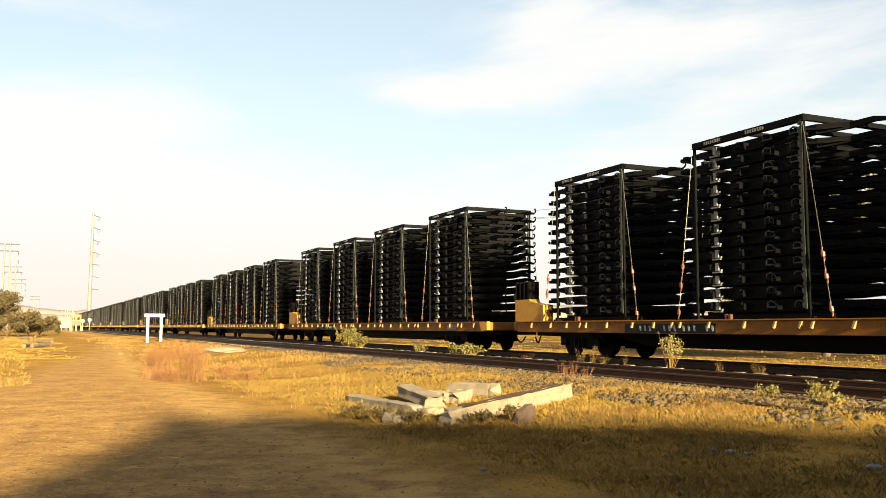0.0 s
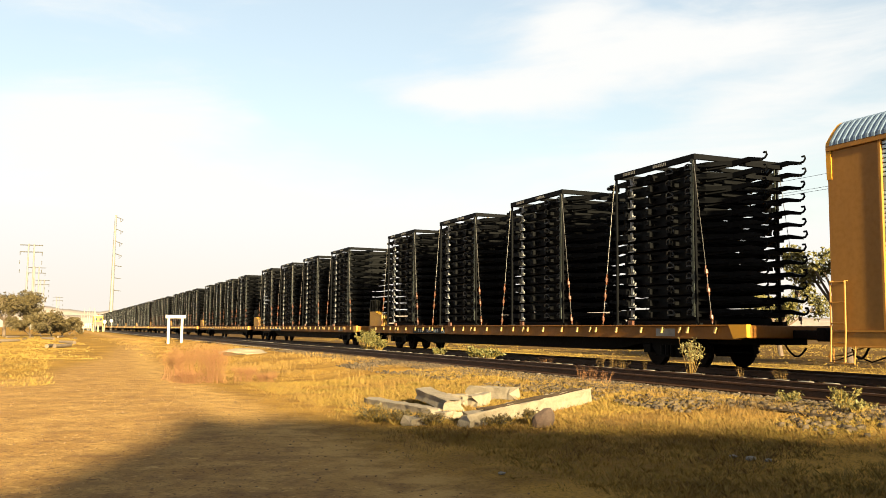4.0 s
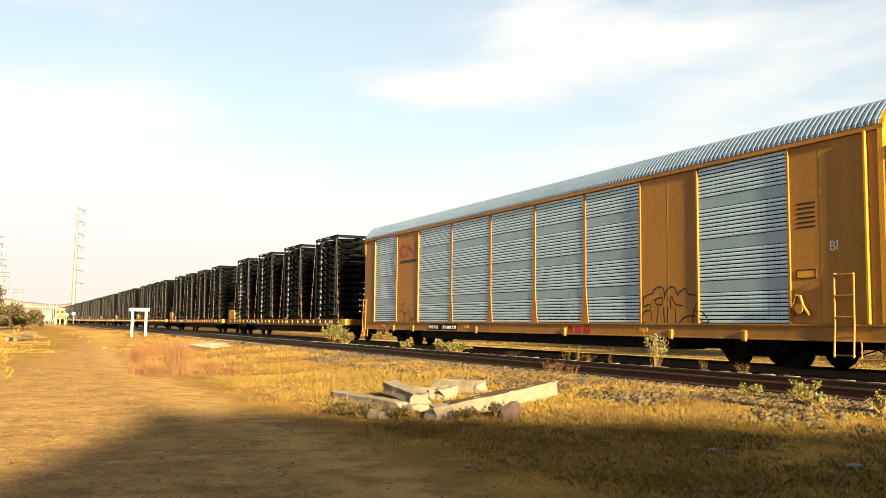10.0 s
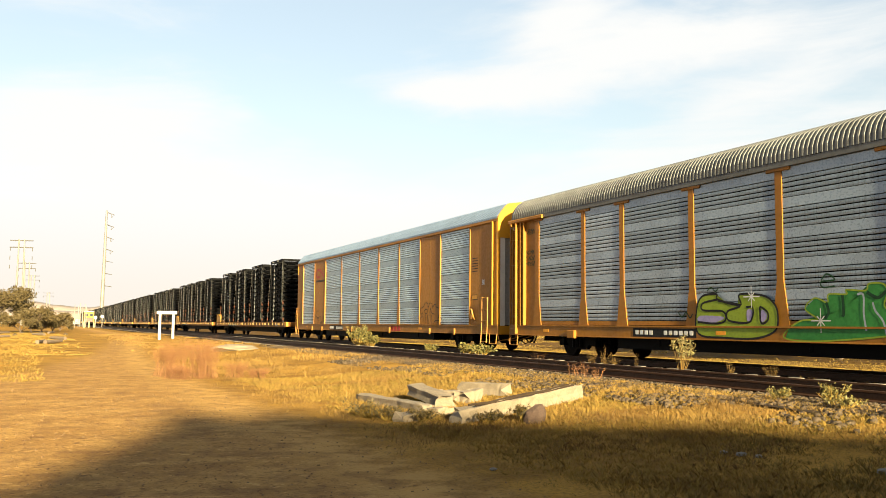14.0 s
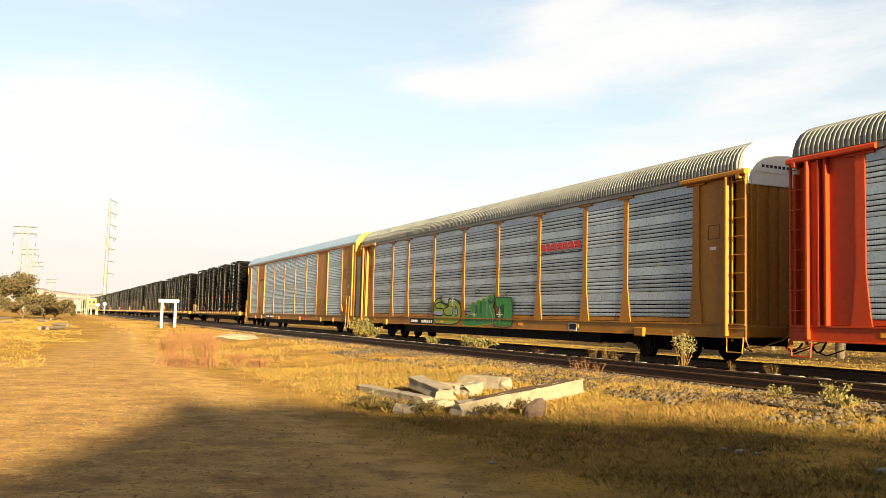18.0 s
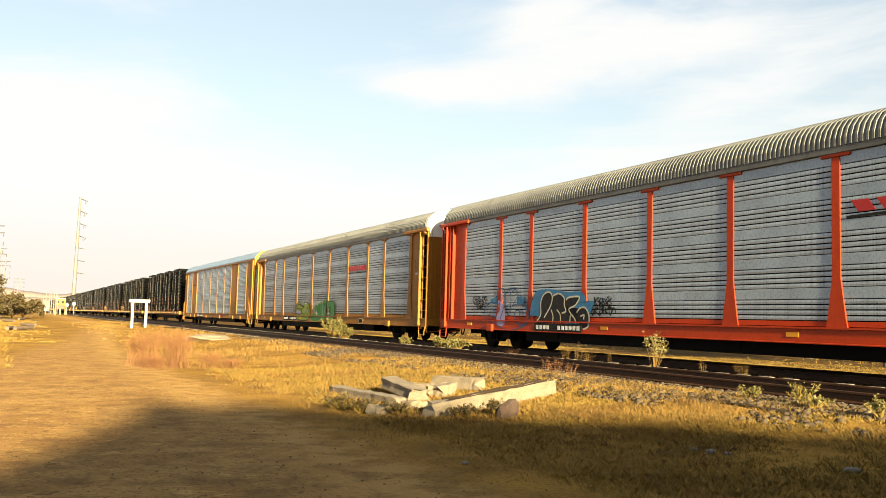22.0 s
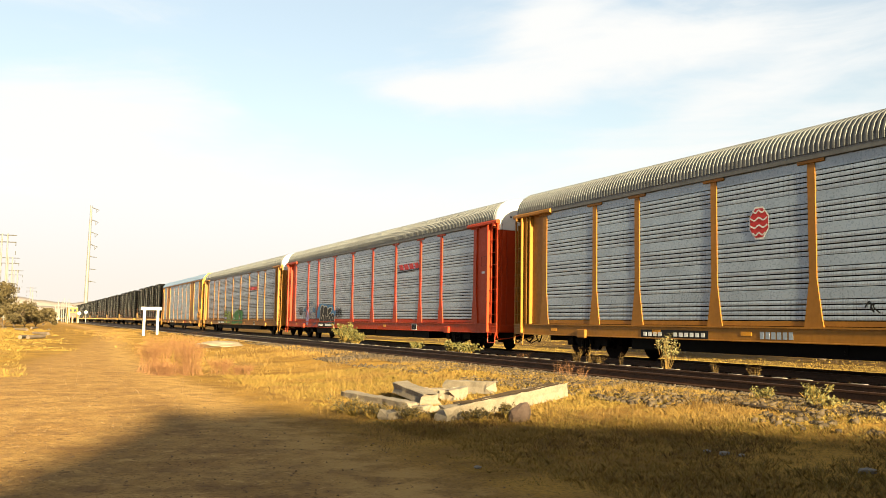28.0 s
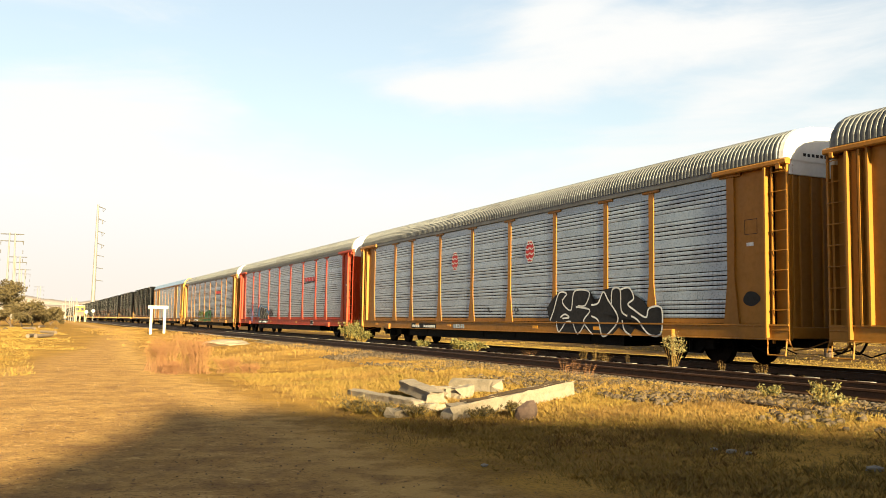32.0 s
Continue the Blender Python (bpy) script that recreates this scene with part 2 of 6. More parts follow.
POLE = paint("pale steel mast", (0.165, 0.155, 0.140), (0.130, 0.120, 0.108), 0.6, 0.2)
ARM = paint("dark grey arm steel", (0.09, 0.085, 0.08), (0.06, 0.058, 0.055), 0.5, 0.3)
WOOD = paint("grey wooden pole", (0.1170, 0.0855, 0.0585), (0.0720, 0.0495, 0.0360), 0.85, 0, 2.0, 20, 0.4)
BARK = paint("tree bark", (0.1040, 0.0720, 0.0480), (0.0560, 0.0400, 0.0280), 0.9, 0, 3.0, 24, 0.6)
LEAF = paint("olive leaves", (0.042, 0.031, 0.008), (0.062, 0.043, 0.012), 0.7, 0, 0.8, 6, 0, 0.8, island=True)
LEAF_PALE = paint("dusty green leaves", (0.05, 0.048, 0.009), (0.095, 0.078, 0.016), 0.7, 0, 0.8, 6, 0, 0.8, island=True)
WEED_LEAF = paint("pale weed leaves", (0.17, 0.145, 0.05), (0.10, 0.085, 0.028), 0.7, 0, 0.8, 6, 0, 0.8, island=True)
STRAW = paint("dry straw", (0.24, 0.14, 0.024), (0.085, 0.047, 0.01), 0.8, 0, 0.35, 5, 0, 0.9, island=True)
OLIVE = paint("half dry grass", (0.095, 0.068, 0.008), (0.20, 0.122, 0.018), 0.8, 0, 0.35, 5, 0, 0.9, island=True)
RUSSET = paint("russet dry weed", (0.20, 0.095, 0.03), (0.14, 0.06, 0.022), 0.85, 0, 0.8, 6, 0, 0.8, island=True)
HILL = paint("hazy brown hill", (0.15, 0.125, 0.115), (0.12, 0.105, 0.10), 0.95, 0, 0.01, 0.06, 0, 0.7)
WALLPLAIN = paint("plain rendered wall", (0.306, 0.258, 0.204), (0.245, 0.204, 0.163), 0.9, 0, 0.5, 8, 0.2)
GLASS_DARK = paint("dark window glass", (0.02, 0.025, 0.03), None, 0.12, 0, 1, 5, 0, 0.3, spec=0.6)

# ---------------------------------------------------------------- plan: a railway that runs away to the left
TRACK_YAW = 24.79
DA = radians(TRACK_YAW)
AHEAD, AWAY = Vector((-math.sin(DA), math.cos(DA), 0)), Vector((math.cos(DA), math.sin(DA), 0))
RAIL_Z = 0.55
TRAIN_D, SIDING_D = 16.32, 12.20


def at(d, s, z=0.0):
    """A place d metres across from the eye towards the tracks and s metres along them."""
    return AWAY * d + AHEAD * s + Vector((0, 0, z))


def along(d, s, z=0.0, turn=0.0):
    """A pose there, with local x along the track (away) and local y back towards the eye's side."""
    p = at(d, s, z)
    return pose(p.x, p.y, p.z, 0, 0, 90 + TRACK_YAW + turn)


def ramp(x, a, b):
    u = min(1.0, max(0.0, (x - a) / (b - a)))
    return u * u * (3 - 2 * u)


def lie(x, y):
    """Height of the ground."""
    d, s = AWAY.x * x + AWAY.y * y, AHEAD.x * x + AHEAD.y * y
    z = 0.34 * ramp(d, 5.5, 10.8) - 0.25 * ramp(d, 19.5, 27.0) + 0.16 * ramp(s, 30.0, 75.0) * (1 - ramp(d, 4.0, 10.0))
    z += 0.05 * (noise.noise((x * 0.13, y * 0.13, 3.0))) * (1 - ramp(d, 9.5, 10.8) + ramp(d, 19.5, 24.0))
    z += 0.02 * noise.noise((x * 0.9, y * 0.9, 7.0)) * (1 - ramp(d, 9.8, 10.8) + ramp(d, 19.0, 22.0))
    return z


# ---------------------------------------------------------------- mesh helpers
class Shape:
    """Collects plain geometry for one mesh."""

    def __init__(self):
        self.v, self.f = [], []

    def add(self, verts, faces):
        n = len(self.v)
        self.v += [tuple(p) for p in verts]
        self.f += [tuple(i + n for i in f) for f in faces]
        return self

    def box(self, x0, x1, y0, y1, z0, z1, c=0.0):
        if c <= 0:
            v = [(x, y, z) for x in (x0, x1) for y in (y0, y1) for z in (z0, z1)]
            return self.add(v, [(0, 1, 3, 2), (4, 6, 7, 5), (0, 4, 5, 1), (2, 3, 7, 6), (0, 2, 6, 4), (1, 5, 7, 3)])
        bm = bmesh.new()
        bmesh.ops.create_cube(bm, size=1.0)
        for p in bm.verts:
            p.co = Vector(((x0 + x1) / 2 + p.co.x * (x1 - x0), (y0 + y1) / 2 + p.co.y * (y1 - y0), (z0 + z1) / 2 + p.co.z * (z1 - z0)))
        bmesh.ops.bevel(bm, geom=bm.edges[:], offset=c, segments=1, affect="EDGES")
        bm.verts.index_update()
        self.add([p.co for p in bm.verts], [[p.index for p in f.verts] for f in bm.faces])
        bm.free()
        return self

    def prism(self, poly, a, b, axis="y"):
        """A polygon in the two other axes, drawn out from a to b."""
        n = len(poly)
        put = {"x": lambda p, w: (w, p[0], p[1]), "y": lambda p, w: (p[0], w, p[1]), "z": lambda p, w: (p[0], p[1], w)}[axis]
        v = [put(p, a) for p in poly] + [put(p, b) for p in poly]
        f = [tuple(range(n)), tuple(range(2 * n - 1, n - 1, -1))] + [(i, i + n, (i + 1) % n + n, (i + 1) % n) for i in range(n)]
        return self.add(v, f)

    def rod(self, p, q, r, r2=None, n=8, caps=True):
        p, q = Vector(p), Vector(q)
        r2 = r if r2 is None else r2
        w = (q - p).normalized()
        u = w.orthogonal().normalized()
        t = w.cross(u)
        ring = [(math.cos(i * 2 * math.pi / n), math.sin(i * 2 * math.pi / n)) for i in range(n)]
        v = [p + (u * c + t * s) * r for c, s in ring] + [q + (u * c + t * s) * r2 for c, s in ring]
        f = [(i, (i + 1) % n, (i + 1) % n + n, i + n) for i in range(n)]
        if caps:
            f += [tuple(range(n - 1, -1, -1)), tuple(range(n, 2 * n))]
        return self.add(v, f)

    def tube(self, pts, r, n=5):
        """A bent bar through points, in one piece."""
        pts = [Vector(p) for p in pts]
        v = []
        for i, p in enumerate(pts):
            w = (pts[min(i + 1, len(pts) - 1)] - pts[max(i - 1, 0)]).normalized()
            u = w.cross(Vector((0.3, 0.2, 1.0))).normalized()
            t = w.cross(u)
            v += [p + (u * math.cos(k * 2 * math.pi / n) + t * math.sin(k * 2 * math.pi / n)) * r for k in range(n)]
        m = len(pts)
        f = [(i * n + k, i * n + (k + 1) % n, (i + 1) * n + (k + 1) % n, (i + 1) * n + k) for i in range(m - 1) for k in range(n)]
        return self.add(v, f + [tuple(range(n)), tuple(range((m - 1) * n, m * n))])

    def ribbon(self, pts, w, y, t=0.004, closed=False):
        """A flat stroke of width w along points (x, z), lying on the plane y."""
        P = [Vector((a, b)) for a, b in pts]
        n = len(P)
        L = []
        for i in range(n):
            a, b = (P[i - 1], P[(i + 1) % n]) if closed else (P[max(0, i - 1)], P[min(n - 1, i + 1)])
            d = (b - a)
            d = d.normalized() if d.length > 1e-6 else Vector((1, 0))
            L.append(Vector((-d.y, d.x)) * w / 2)
        v = []
        for p, o in zip(P, L):
            v += [(p.x + o.x, y + t, p.y + o.y), (p.x - o.x, y + t, p.y - o.y)]
        m = n if closed else n - 1
        return self.add(v, [(2 * i, 2 * i + 1, (2 * i + 3) % (2 * n), (2 * i + 2) % (2 * n)) for i in range(m)])

    def patch(self, pts, y, t=0.003):
        """A flat filled outline (x, z) on the plane y."""
        c = (sum(p[0] for p in pts) / len(pts), sum(p[1] for p in pts) / len(pts))
        n = len(pts)
        return self.add([(p[0], y + t, p[1]) for p in pts] + [(c[0], y + t, c[1])], [(i, (i + 1) % n, n) for i in range(n)])

    def rock(self, x, y, z, r, rng):
        """A worn stone: a rounded ball with uneven faces, flattened."""
        bm = bmesh.new()
        bmesh.ops.create_icosphere(bm, subdivisions=1, radius=1.0)
        sx, sy, sz = rng.uniform(.8, 1.25), rng.uniform(.65, 1.0), rng.uniform(.4, .65)
        v = [(x + p.co.x * r * sx * rng.uniform(.85, 1.1), y + p.co.y * r * sy * rng.uniform(.85, 1.1), z + p.co.z * r * sz * rng.uniform(.85, 1.1)) for p in bm.verts]
        f = [[p.index for p in q.verts] for q in bm.faces]
        bm.free()
        return self.add(v, f)

    def mesh(self, name, material, smooth_faces=False):
        me = bpy.data.meshes.new(name)
        me.from_pydata(self.v, [], self.f)
        bm = bmesh.new()
        bm.from_mesh(me)
        bmesh.ops.recalc_face_normals(bm, faces=bm.faces[:])
        bm.to_mesh(me)
        bm.free()
        me.materials.append(material)
        if smooth_faces:
            me.polygons.foreach_set("use_smooth", [True] * len(me.polygons))
        return me


def part(name, shape, material, parent=None, label="", m=None, smooth_faces=False):
    """One mesh object, under a thing or a part."""
    me = shape if isinstance(shape, bpy.types.Mesh) else shape.mesh(name, material, smooth_faces)
    ob = new(name, me)
    if parent is not None:
        ob.parent = parent
    if m is not None:
        ob.matrix_basis = m
    if label:
        ob["label"] = label
    return ob


def thing(name, label, category, m=None, group="", kind=""):
    ob = new(name)
    ob.empty_display_size = 0.2
    if m is not None:
        ob.matrix_basis = m
    return tagged(ob, label, category, group, kind)


def tri_mesh(name, verts, faces, material):
    """A large mesh from arrays of triangles or quads."""
    me = bpy.data.meshes.new(name)
    k = faces.shape[1]
    me.vertices.add(len(verts))
    me.vertices.foreach_set("co", verts.astype(np.float32).ravel())
    me.loops.add(faces.size)
    me.loops.foreach_set("vertex_index", faces.astype(np.int32).ravel())
    me.polygons.add(len(faces))
    me.polygons.foreach_set("loop_start", np.arange(0, faces.size, k, dtype=np.int32))
    me.update(calc_edges=True)
    me.materials.append(material)
    return me

# ---------------------------------------------------------------- ground
def ground_material():
    m = bpy.data.materials.new("dry ground")
    m.use_nodes = True
    nt = m.node_tree
    b = nt.nodes["Principled BSDF"]
    pos = nt.nodes.new("ShaderNodeNewGeometry").outputs["Position"]

    def along_axis(v):
        n = nt.nodes.new("ShaderNodeVectorMath")
        n.operation = "DOT_PRODUCT"
        link(nt, pos, n.inputs[0])
        n.inputs[1].default_value = v
        return n.outputs["Value"]
    d, s = along_axis(AWAY), along_axis(AHEAD)
    n_big, n_mid, n_fine = noise_of(nt, pos, 0.35, 5, 0.6), noise_of(nt, pos, 2.2, 6, 0.6), noise_of(nt, pos, 22.0, 6, 0.7)
    n_pat = noise_of(nt, pos, 0.9, 5, 0.65, 0.5)
    # the dirt track: a bare strip whose edges wander
    wob = maths(nt, "MULTIPLY", maths(nt, "SUBTRACT", n_mid, 0.5), 1.6)
    dw = maths(nt, "ADD", d, wob)
    bend = maths(nt, "MULTIPLY", smooth(nt, s, 25.0, 100.0), 4.8)
    right = maths(nt, "SUBTRACT", dw, bend)
    near = maths(nt, "ADD", smooth(nt, s, 17.0, 30.0, -9.0, 0.1), smooth(nt, s, 30.0, 46.0, 0.0, 1.5))
    path = maths(nt, "MULTIPLY", smooth(nt, right, 4.2, 3.0), smooth(nt, maths(nt, "SUBTRACT", right, near), -0.9, 0.5))
    dirt = mixed(nt, smooth(nt, n_pat, 0.35, 0.65), (0.262, 0.148, 0.048), (0.345, 0.205, 0.068))
    dirt = mixed(nt, maths(nt, "MULTIPLY", smooth(nt, n_fine, 0.5, 0.64), 0.6), dirt, (0.085, 0.042, 0.023))
    n_spot = noise_of(nt, pos, 6.5, 3, 0.5, 1.2)
    dirt = mixed(nt, maths(nt, "MULTIPLY", smooth(nt, n_spot, 0.60, 0.70), 0.7), dirt, (0.46, 0.285, 0.10))
    dirt = mixed(nt, maths(nt, "MULTIPLY", smooth(nt, n_spot, 0.40, 0.30), 0.7), dirt, (0.10, 0.052, 0.026))
    dirt = mixed(nt, maths(nt, "MULTIPLY", smooth(nt, n_mid, 0.42, 0.70), 0.55), dirt, (0.12, 0.064, 0.032))
    ridge = maths(nt, "MULTIPLY", smooth(nt, right, 2.2, 2.9), smooth(nt, right, 3.9, 3.2))
    dirt = mixed(nt, maths(nt, "MULTIPLY", ridge, smooth(nt, n_mid, 0.36, 0.62, 0.75, 0.15)), dirt, (0.38, 0.230, 0.074))
    litter = mixed(nt, smooth(nt, n_pat, 0.38, 0.62), (0.28, 0.155, 0.034), (0.175, 0.093, 0.022))
    litter = mixed(nt, smooth(nt, n_big, 0.45, 0.65), litter, (0.32, 0.18, 0.036))
    litter = mixed(nt, maths(nt, "MULTIPLY", smooth(nt, n_fine, 0.42, 0.7), 0.6), litter, (0.045, 0.03, 0.014))
    c = mixed(nt, path, litter, dirt)
    # stony bed under the rails, its colour darkened for the shade beneath the train
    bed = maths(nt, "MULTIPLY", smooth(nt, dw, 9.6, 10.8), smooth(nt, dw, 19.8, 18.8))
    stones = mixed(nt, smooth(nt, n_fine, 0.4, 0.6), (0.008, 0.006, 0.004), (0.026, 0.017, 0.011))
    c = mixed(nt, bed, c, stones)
    c = mixed(nt, maths(nt, "MULTIPLY", smooth(nt, dw, 18.0, 20.5), 0.95), c, (0.075, 0.042, 0.012))
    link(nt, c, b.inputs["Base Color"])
    b.inputs["Roughness"].default_value = 0.97
    b.inputs["Specular IOR Level"].default_value = 0.04
    bp = nt.nodes.new("ShaderNodeBump")
    bp.inputs["Strength"].default_value, bp.inputs["Distance"].default_value = 0.7, 0.05
    link(nt, maths(nt, "ADD", n_fine, maths(nt, "MULTIPLY", n_mid, 1.5)), bp.inputs["Height"])
    link(nt, bp.outputs[0], b.inputs["Normal"])
    return m


def spread(lo, hi, step, far, grow=1.22):
    inner = list(np.arange(lo, hi + step / 2, step))
    a, st = [], step
    x = lo
    while x > -far:
        st *= grow
        x -= st
        a.append(x)
    b, st, x = [], step, inner[-1]
    while x < far:
        st *= grow
        x += st
        b.append(x)
    return a[::-1] + inner + b


def build_ground():
    ds, ss = spread(-14, 28, 0.45, 3500), spread(-6, 60, 0.6, 3500)
    verts = []
    for s in ss:
        for d in ds:
            p = at(d, s)
            verts.append((p.x, p.y, lie(p.x, p.y)))
    nd = len(ds)
    i = np.arange(len(ss) - 1)[:, None] * nd + np.arange(nd - 1)[None, :]
    q = np.stack([i, i + nd, i + nd + 1, i + 1], -1).reshape(-1, 4)[:, ::-1]
    me = tri_mesh("ground", np.array(verts), q, ground_material())
    me.polygons.foreach_set("use_smooth", [True] * len(me.polygons))
    tagged(new("ground", me), "dry dusty ground with a dirt track beside the railway", "ground", kind="structure")


build_ground()


def hills():
    g = Shape()
    for k, (dist, top, a0, a1) in enumerate(((2300, 68, 40, 8), (2800, 80, 30, -40), (1700, 32, 34, 16))):
        n = 60
        pts = []
        for i in range(n + 1):
            a = radians(a0 + (a1 - a0) * i / n)
            h = top * (0.72 + 0.35 * noise.noise((i * 0.14, k * 5.0, 0)) + 0.12 * noise.noise((i * 0.6, k, 2))) * math.sin(math.pi * min(1, max(0.0, (i + 4) / (n + 8)))) ** 0.4
            pts.append((-math.sin(a) * dist, math.cos(a) * dist, h))
        v = [(x, y, -3) for x, y, h in pts] + [(x, y, h * 0.75) for x, y, h in pts] + [(x * 1.05, y * 1.05, h) for x, y, h in pts] + [(x * 1.25, y * 1.25, -3) for x, y, h in pts]
        m = n + 1
        g.add(v, [(r * m + i, r * m + i + 1, (r + 1) * m + i + 1, (r + 1) * m + i) for r in range(3) for i in range(n)])
    tagged(part("backdrop_hills", g, HILL, smooth_faces=True), "low hazy brown hills on the horizon", "hills", kind="structure")


hills()


def wall_behind():
    """An unseen wall added behind the eye, shaped so that its shade falls on the foreground."""
    prof = [(-0.65, 3.6), (2.25, 4.6), (2.95, 5.12), (3.45, 5.5), (3.95, 5.98), (4.45, 6.38), (4.95, 6.42), (5.75, 6.39), (7.00, 6.3), (9.50, 6.1), (11.10, 5.79), (12.00, 5.38), (14.50, 5.05), (29.35, 5.05)]
    xs = np.linspace(-0.65, 29.35, 420)
    hs = np.interp(xs, [p[0] for p in prof], [p[1] for p in prof])
    top = [(x, h + 0.12 + 0.30 * noise.noise((x * 1.1, 0, 5)) + 0.22 * noise.noise((x * 3.0, 0, 9)) + 0.20 * noise.noise((x * 9.0, 0, 9))) for x, h in zip(xs, hs)]
    g = Shape().prism([(-0.65, -0.2)] + top + [(29.35, -0.2)], -8.3, -8.0, "y")
    tagged(part("wall_behind", g, WALLPLAIN), "unseen wall added behind the viewpoint to shade the foreground", "wall", kind="structure")


wall_behind()


# ---------------------------------------------------------------- railway
def rail_shape(s0, s1):
    prof = [(-.07, 0), (.07, 0), (.07, .012), (.012, .03), (.012, .125), (.036, .138), (.036, .165), (.030, .172), (-.030, .172), (-.036, .165), (-.036, .138), (-.012, .125), (-.012, .03), (-.07, .012)]
    return Shape().prism(prof, s0, s1, "x")


def sleeper_shape(rng, bare=False):
    e = 0.012
    h = rng.uniform(-0.01, 0.012)
    g = Shape()
    if bare:
        g.prism([(-1.30, -.16), (1.05, -.16), (1.02, -.06), (.80, -.01), (.45, .0), (-.45, .0), (-.82, .0), (-.98, .105 + h), (-1.10, .152 + h), (-1.22, .150 + h), (-1.30, .11 + h)], -.13, .13, "x")
        return g
    g.prism([(-1.27, -.16), (1.27, -.16), (1.27, 0.0 + h), (1.22, .02 + h), (.45, .0 + h), (-.45, 0.0 + h), (-1.22, .02 + h), (-1.27, 0.0 + h)], -.13, .13, "x")
    for y in (-.7175, .7175):
        g.box(-.08, .08, y - .13, y - .075, .0, .045)
        g.box(-.08, .08, y + .075, y + .13, .0, .045)
    return g


def build_track(d, label, parts_to, wood):
    rng = random.Random(int(d * 10))
    tr = thing("railway_track", label, "railway track", along(d, 0, RAIL_Z - 0.172), kind="structure")
    for y in (-.7175, .7175):
        part("rail", rail_shape(-40, 620), RAIL_TOP, tr, "rusty steel rail", pose(0, y, 0))
    kinds = [sleeper_shape(rng, d == SIDING_D).mesh("sleeper", wood) for _ in range(5)]
    s = -8.0
    while s < parts_to:
        part("sleeper", rng.choice(kinds), None, tr, "", pose(s, rng.uniform(-.03, .03), -0.004, 0, 0, rng.uniform(-1, 1)))
        s += 0.62
    rest = Shape()
    while s < 330:
        rest.box(s - .13, s + .13, -1.27, .8, -.16, .01)
        s += 0.62
    tagged(part("far_sleepers", rest, wood, tr), kind="stuff")


# the main track's sleepers take the darker tone to carry the train's shade
build_track(TRAIN_D, "main railway track, dirty brown sleepers darkened for shade under the train", 70, SLEEPER_OLD)
build_track(SIDING_D, "empty rusty siding track on concrete sleepers and ballast", 70, SLEEPER)


# ---------------------------------------------------------------- rolling stock
CAR_L, PITCH = 28.2, 29.4
HALF = CAR_L / 2
FLAT = 13.8                       # half the length of a flat wagon
WHEELS = []                       # wheelsets whose turning is keyed at the end


def wheelset_mesh():
    g = Shape()
    g.rod((0, -1.0, 0), (0, 1.0, 0), 0.085, n=10)
    for s in (-1, 1):
        y = s * 0.7175
        g.rod((0, y - 0.07 * s, 0), (0, y - 0.035 * s, 0), 0.455, n=28)
        g.rod((0, y - 0.035 * s, 0), (0, y + 0.065 * s, 0), 0.425, 0.415, n=28)
        g.rod((0, y + 0.065 * s, 0), (0, y + 0.11 * s, 0), 0.16, 0.13, n=12)
        for k in range(3):
            a = k * 2.0944
            g.box(0.26 * math.cos(a) - .03, 0.26 * math.cos(a) + .03, y + 0.064 * s, y + 0.07 * s, 0.26 * math.sin(a) - .03, 0.26 * math.sin(a) + .03)
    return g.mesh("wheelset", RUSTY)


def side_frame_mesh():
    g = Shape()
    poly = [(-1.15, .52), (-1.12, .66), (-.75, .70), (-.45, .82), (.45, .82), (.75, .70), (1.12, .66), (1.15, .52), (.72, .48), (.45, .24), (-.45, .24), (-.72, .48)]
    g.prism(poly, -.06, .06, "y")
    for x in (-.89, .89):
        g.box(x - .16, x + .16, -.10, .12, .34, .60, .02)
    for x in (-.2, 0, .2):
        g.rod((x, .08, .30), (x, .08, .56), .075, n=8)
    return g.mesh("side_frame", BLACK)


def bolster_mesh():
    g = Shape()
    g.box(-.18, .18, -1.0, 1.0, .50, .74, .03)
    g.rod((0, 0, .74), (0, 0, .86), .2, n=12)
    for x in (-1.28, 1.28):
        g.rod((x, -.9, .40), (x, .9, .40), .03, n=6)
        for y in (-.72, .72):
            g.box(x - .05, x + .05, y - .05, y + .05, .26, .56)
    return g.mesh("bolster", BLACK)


M_WHEEL, M_FRAME, M_BOLSTER = wheelset_mesh(), side_frame_mesh(), bolster_mesh()


def bogies(car):
    for x in (-10.3, 10.3):
        bogie = part("bogie", M_BOLSTER, None, car, "black cast steel bogie", pose(x, 0, 0))
        for y, turn in ((1.0, 0), (-1.0, 180)):
            part("side_frame", M_FRAME, None, bogie, "", pose(0, y, 0, 0, 0, turn))
        for wx in (-.89, .89):
            w = part("wheelset", M_WHEEL, None, bogie, "rust-brown steel wheelset", pose(wx, 0, .42))
            WHEELS.append((w, wx))


def coupler_shape(sign, half=HALF, reach=.55):
    g = Shape()
    x0 = sign * (half - .1)
    g.box(min(x0, x0 + sign * reach), max(x0, x0 + sign * reach), -.11, .11, .78, .98, .02)
    g.box(min(x0 + sign * (reach - .1), x0 + sign * (reach + .19)), max(x0 + sign * (reach - .1), x0 + sign * (reach + .19)), -.19, .13, .72, 1.04, .04)
    return g


def hose_shape(sign, half=HALF):
    return Shape().tube([(sign * (half - .05 + .10 * i), .38 - .02 * i, .72 - .36 * math.sin(i * math.pi / 7)) for i in range(7)], .025, 6)


